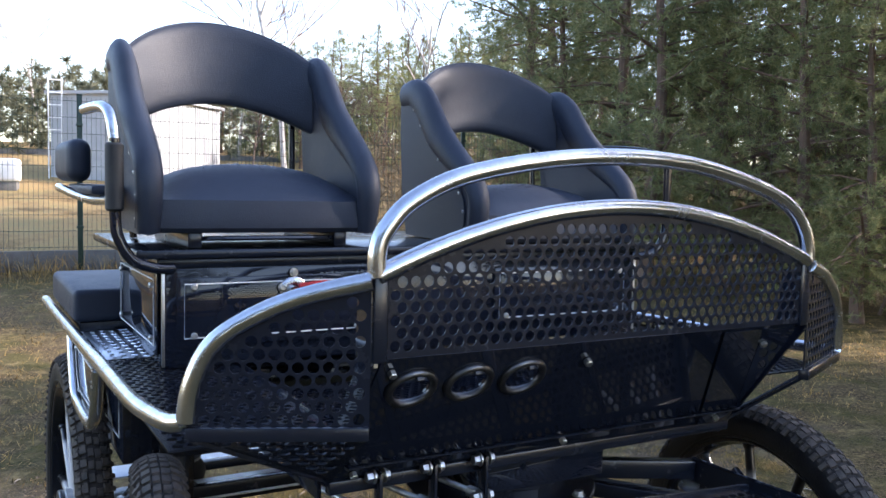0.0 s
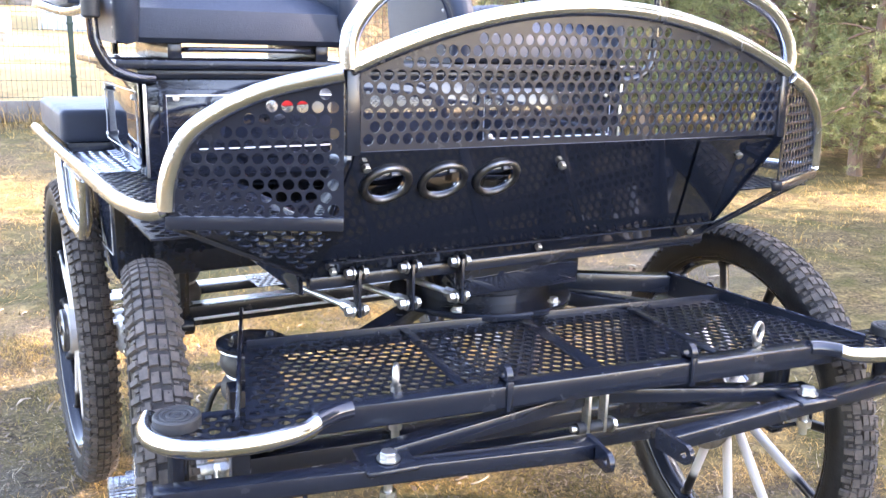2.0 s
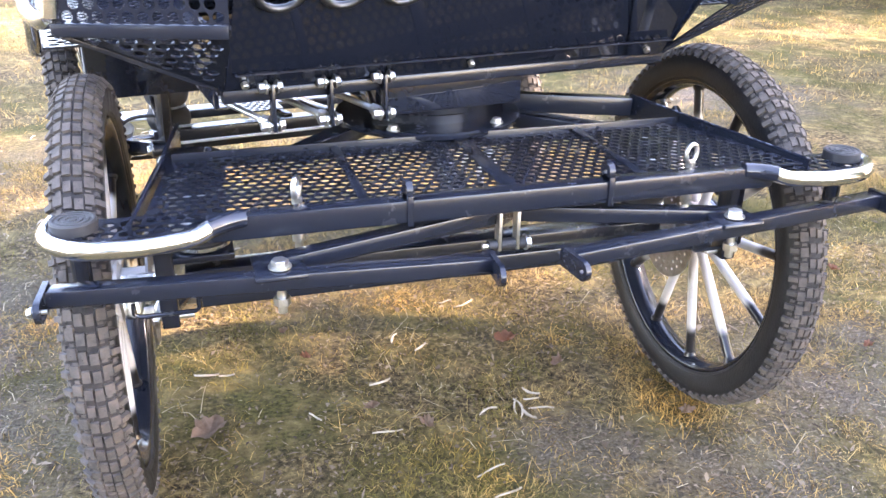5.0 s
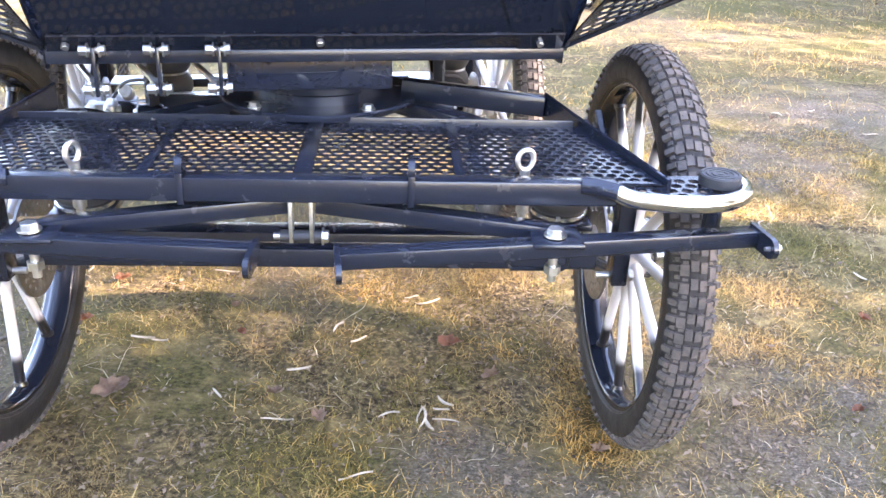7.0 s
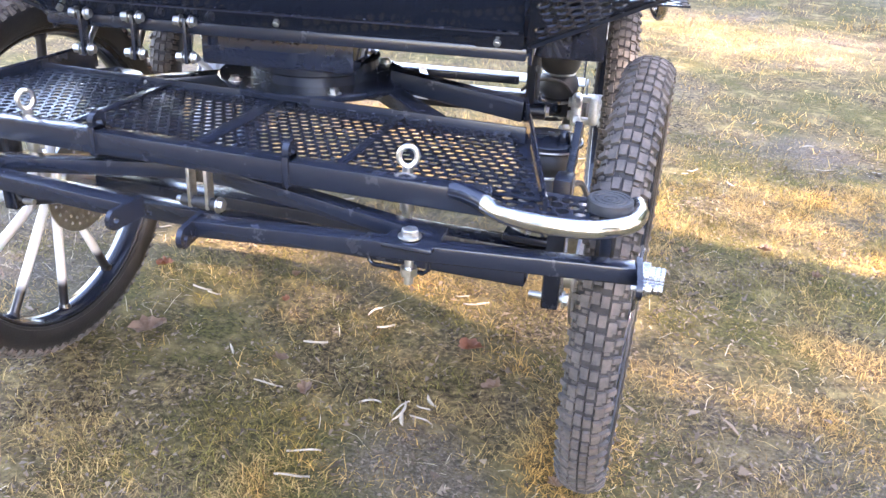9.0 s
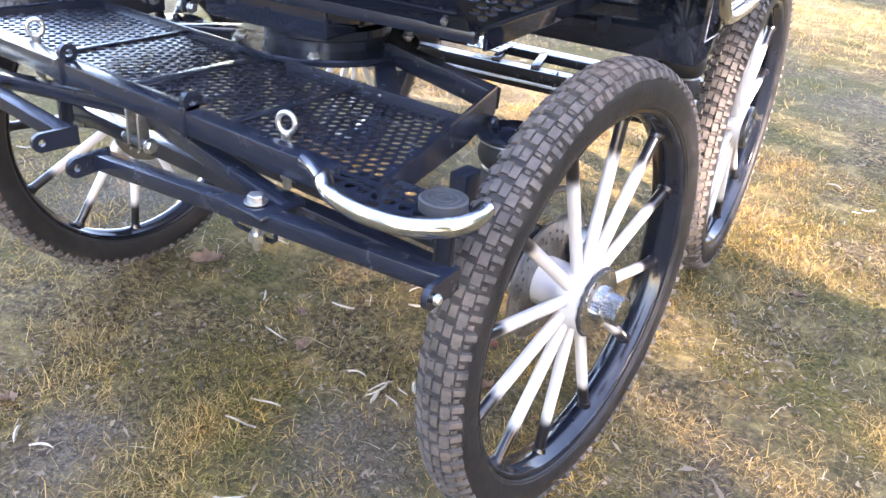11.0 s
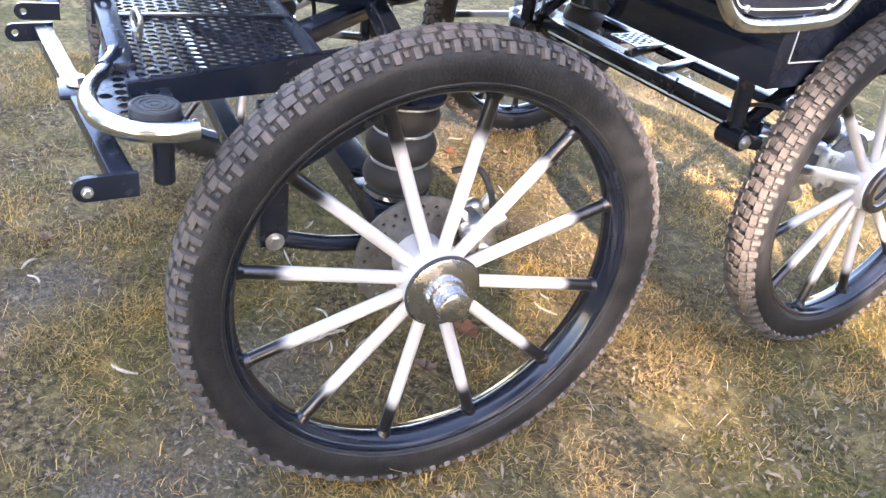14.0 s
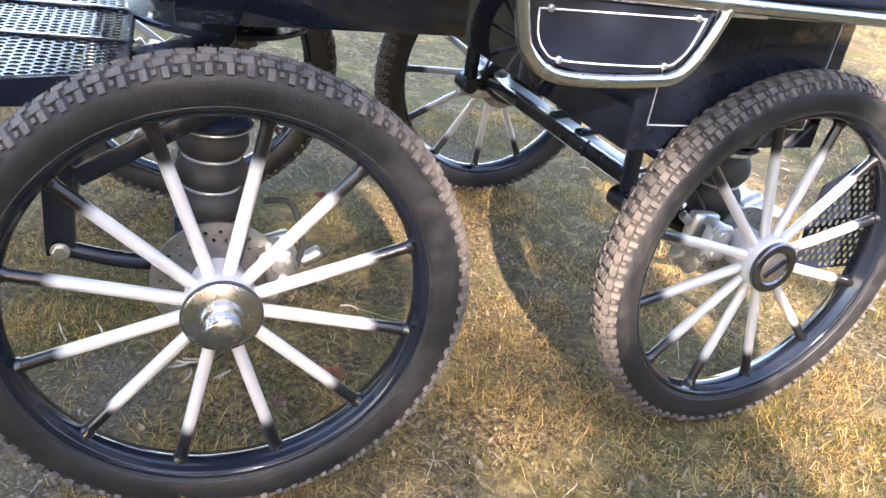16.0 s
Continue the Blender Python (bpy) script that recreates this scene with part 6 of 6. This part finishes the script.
def pine(name, h, crown0, spread, seed, tufts, needle, nlen=0.16, nwid=0.011, label="", bare=0.0, per=9):
    """A pine: tapered trunk, whorls of limbs that bend, and a crown of needle tufts along the twigs."""
    r = random.Random(seed)
    tree = holder(name)
    lean = Vector((r.uniform(-0.03, 0.03), r.uniform(-0.03, 0.03), 1))
    r0 = 0.012 * h + 0.03
    trunk = [lean * (h * k / 12) + Vector((0.05 * math.sin(k * 0.9 + seed), 0.05 * math.cos(k * 0.7 + seed), 0)) for k in range(13)]
    trunk[0] = Vector((0, 0, -0.15))
    bm = tube(trunk, r0, 9, radii=[r0 * (1 - 0.88 * k / 12) * (1.25 if k == 0 else 1) for k in range(13)])
    pts = []
    nw = int((h - crown0 * h) / 0.42) + 3
    for i in range(nw):
        u = i / max(nw - 1, 1)
        z = h * (crown0 + (0.985 - crown0) * u)
        base_p = lean * z
        reach = spread * (1 - u) ** 0.75 * (0.45 + 0.55 * min(1, u * 5 + 0.35)) + 0.15
        for j in range(r.randint(4, 6)):
            a = r.uniform(0, 2 * math.pi)
            ln = reach * r.uniform(0.55, 1.15)
            up = r.uniform(-0.15, 0.35) + 0.5 * u
            dirv = Vector((math.cos(a), math.sin(a), up))
            q = [base_p + dirv * (ln * t) + Vector((0, 0, -0.12 * ln * t * t + 0.08 * math.sin(3 * t + j))) for t in (0, 0.35, 0.7, 1.0)]
            bm = tube(q, 0.02, 5, radii=[0.010 + 0.012 * ln, 0.008 + 0.007 * ln, 0.008, 0.004], bm=bm, cap=False)
            if r.random() < bare:
                continue
            for _ in range(max(3, int(tufts * ln))):
                t = r.uniform(0.25, 1.05)
                c = base_p + dirv * (ln * t) + Vector((0, 0, -0.12 * ln * t * t))
                side = 0.34 * ln * (1.15 - t) + 0.06
                pts.append(c + Vector((r.gauss(0, side), r.gauss(0, side), r.gauss(0, 0.10 + 0.05 * ln))))
    part("trunk", bm, BARKP, tree)
    co, f = sprays([tuple(p) for p in pts], per, nlen, nwid, seed, -0.15)
    crown = new("crown", raw_mesh("crown", co, f, needle))
    crown.parent = tree
    return tagged(tree, label, "tree", "pine trees")


def bare_tree(name, h, seed, mat, label, spread=0.35, depth=5, girth=0.010):
    """A leafless tree that forks over and over into thin twigs."""
    r = random.Random(seed)
    tree = holder(name)
    trunk_bm, twig_bm = bmesh.new(), bmesh.new()

    def grow(p, d, ln, rad, lev):
        n = 4
        q, v = [p], d
        for _ in range(n):
            v = (v + Vector((r.gauss(0, 0.12), r.gauss(0, 0.12), 0.05))).normalized()
            q.append(q[-1] + v * ln / n)
        tgt = trunk_bm if lev < 2 else twig_bm
        rr = [rad * (1 - 0.45 * k / n) for k in range(n + 1)]
        b2 = tube(q, rad, 7 if lev < 2 else 4, radii=rr, cap=False)
        join(tgt, b2)
        if lev >= depth:
            return
        for _ in range(r.randint(2, 4) if lev else 7):
            t = r.uniform(0.35, 1.0)
            k = min(int(t * n), n - 1)
            o = q[k].lerp(q[k + 1], t * n - k)
            nd = (v + Vector((r.gauss(0, spread * 1.6), r.gauss(0, spread * 1.6), r.gauss(0.1, spread)))).normalized()
            grow(o, nd, ln * r.uniform(0.42, 0.68), max(rad * 0.48, 0.004), lev + 1)

    grow(Vector((0, 0, -0.1)), Vector((0, 0, 1)), h * 0.62, girth * h, 0)
    part("trunk", trunk_bm, mat, tree)
    tagged(part("crown", twig_bm, TWIGB, tree, smooth=False), "bare branching twigs", kind="stuff")
    return tagged(tree, label, "tree")


LAB = "Scots pine with bluish-green needles and brown bark"
P1 = pine("pine_tree", 7.5, 0.16, 2.2, 11, 26, NEEDLE, 0.11, 0.0052, LAB, 0.12, 20)
P2 = pine("pine_tree", 9.5, 0.30, 2.1, 12, 24, NEEDLE, 0.11, 0.0055, LAB, 0.18, 20)
P3 = pine("pine_tree", 6.0, 0.10, 1.9, 13, 26, NEEDLE2, 0.10, 0.0050, "young Scots pine with low branches", 0.08, 20)
P4 = pine("pine_tree", 11.0, 0.42, 1.9, 14, 15, NEEDLE, 0.17, 0.011, LAB, 0.3)
PS = pine("pine_tree", 9.5, 0.14, 2.6, 15, 30, NEEDLE, 0.15, 0.012, "unseen broad Scots pine with a dense crown, added to shade the lawn")
PB = pine("unseen_dark_tree", 9.0, 0.06, 2.1, 16, 26, DARK_NEEDLE, 0.13, 0.012, "unseen dark tree added behind the path to darken reflections")
BIRCH = bare_tree("birch_tree", 13.0, 3, BARKB, "tall leafless birch with pale bark", 0.34, 5, 0.008)
SHRUB = bare_tree("bare_shrub", 3.6, 8, TWIGB, "leafless brown shrub at the wood's edge", 0.5, 4, 0.006)


def at_place(ob, x, y, turn=0.0, s=1.0, dz=0.0):
    return pose(x, y, float(ground_z(x, y)) + dz, 0, 0, turn) @ Matrix.Diagonal((s, s, s, 1))


def plant(first, rows):
    for k, (x, y, turn, s) in enumerate(rows):
        m = at_place(first, x, y, turn, s)
        if k == 0:
            first.matrix_basis = m
        else:
            copy_thing(first, m)


def polar(head, dist):
    """A place by its bearing from +y and its distance from the start of the path."""
    return -0.76 + dist * math.sin(radians(head)), -1.49 + dist * math.cos(radians(head))


WOOD = {"P1": [], "P2": [], "P3": [], "P4": [], "SHRUB": []}
for kind, head, dist, s in PINE_SPOTS + EDGE_SPOTS:
    x, y = polar(head, dist)
    WOOD[kind].append((x, y, (head * 37 + dist * 91) % 360, s))
plant(P1, WOOD["P1"])
plant(P2, WOOD["P2"])
plant(P3, WOOD["P3"])
plant(P4, WOOD["P4"])
plant(SHRUB, WOOD["SHRUB"])
plant(BIRCH, [(*polar(11.0, 30.0), 20, 1.0), (*polar(-3.5, 46.0), 120, 0.62), (*polar(19.0, 36.0), 200, 0.75), (*polar(8.0, 40.0), 310, 0.8)])

# unseen pines added on the sunny side, placed so their crowns shade the lawn
def sunward(along, across):
    a = radians(SUN_AZ)
    return along * math.cos(a) - across * math.sin(a), along * math.sin(a) + across * math.cos(a)


SHADE = ((PS, 9.0, -1.70, 40, 1.0), (PS, 12.0, -2.5, 150, 1.15), (PS, 10.0, -4.2, 250, 1.0), (PS, 15.0, -1.40, 300, 1.2), (P2, 13.0, -1.25, 10, 1.15), (P4, 6.6, 1.38, 70, 1.0), (P4, 7.6, 0.93, 300, 1.05), (P2, 12.0, -6.5, 80, 1.1), (PS, 6.4, -2.25, 200, 0.8), (PS, 10.8, -1.95, 110, 1.1),
         (P2, 11.0, 2.5, 30, 1.1), (P4, 9.0, 3.6, 200, 1.0), (PS, 9.5, 3.3, 20, 0.85),
         (PS, 7.5, -1.35, 75, 0.8), (PS, 10.0, -1.15, 45, 0.95), (PS, 13.5, -1.25, 15, 1.15), (PS, 12.0, -1.70, 190, 1.15), (PS, 18.0, -1.35, 260, 1.3), (PS, 16.0, -2.6, 330, 1.2), (P2, 12.5, 7.0, 140, 1.1), (P1, 10.0, 8.6, 10, 1.1))
for k, (ob, along, across, turn, s) in enumerate(SHADE):
    if k == 0:
        ob.matrix_basis = at_place(ob, *sunward(along, across), turn, s)
    else:
        copy_thing(ob, at_place(ob, *sunward(along, across), turn, s))

# unseen trees added behind the path's start, needles darkened so the paint reflects darkness
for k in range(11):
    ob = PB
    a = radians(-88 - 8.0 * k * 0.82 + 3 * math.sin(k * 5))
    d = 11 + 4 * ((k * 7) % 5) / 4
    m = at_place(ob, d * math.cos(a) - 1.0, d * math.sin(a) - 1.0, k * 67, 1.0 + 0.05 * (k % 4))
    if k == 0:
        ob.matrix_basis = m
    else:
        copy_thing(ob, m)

# far woods along the field's edge
pts = []
for k in range(7000):
    head, dist = rc.uniform(-40, 75), rc.uniform(36, 62)
    x, y = polar(head, dist)
    top = 2.6 + 2.8 * float(vnoise(head * 0.35, dist * 0.02, 1.0, 3, 3)) + (1.2 if head > 18 else 0)
    h = top * rc.random() ** 0.8
    pts.append((x, y, float(ground_z(x, y)) + h))
co, f = sprays(pts, 44, 0.36, 0.027, 77)
tagged(new("far_woods", raw_mesh("far_woods", co, f, FARW)), "distant grey-green pine wood beyond the field", "woods", kind="stuff")
pts = [(*polar(h, d), 0) for h, d in ((rc.uniform(16, 80), rc.uniform(12, 30)) for _ in range(2600))]
pts = [(x, y, float(ground_z(x, y)) + rc.random() ** 2 * 1.6) for x, y, _ in pts]
co, f = sprays(pts, 14, 0.42, 0.010, 78, -0.5)
tagged(new("brushwood", raw_mesh("brushwood", co, f, BROWNL)), "tangle of dry brown brushwood under the pines", "brush", kind="stuff")
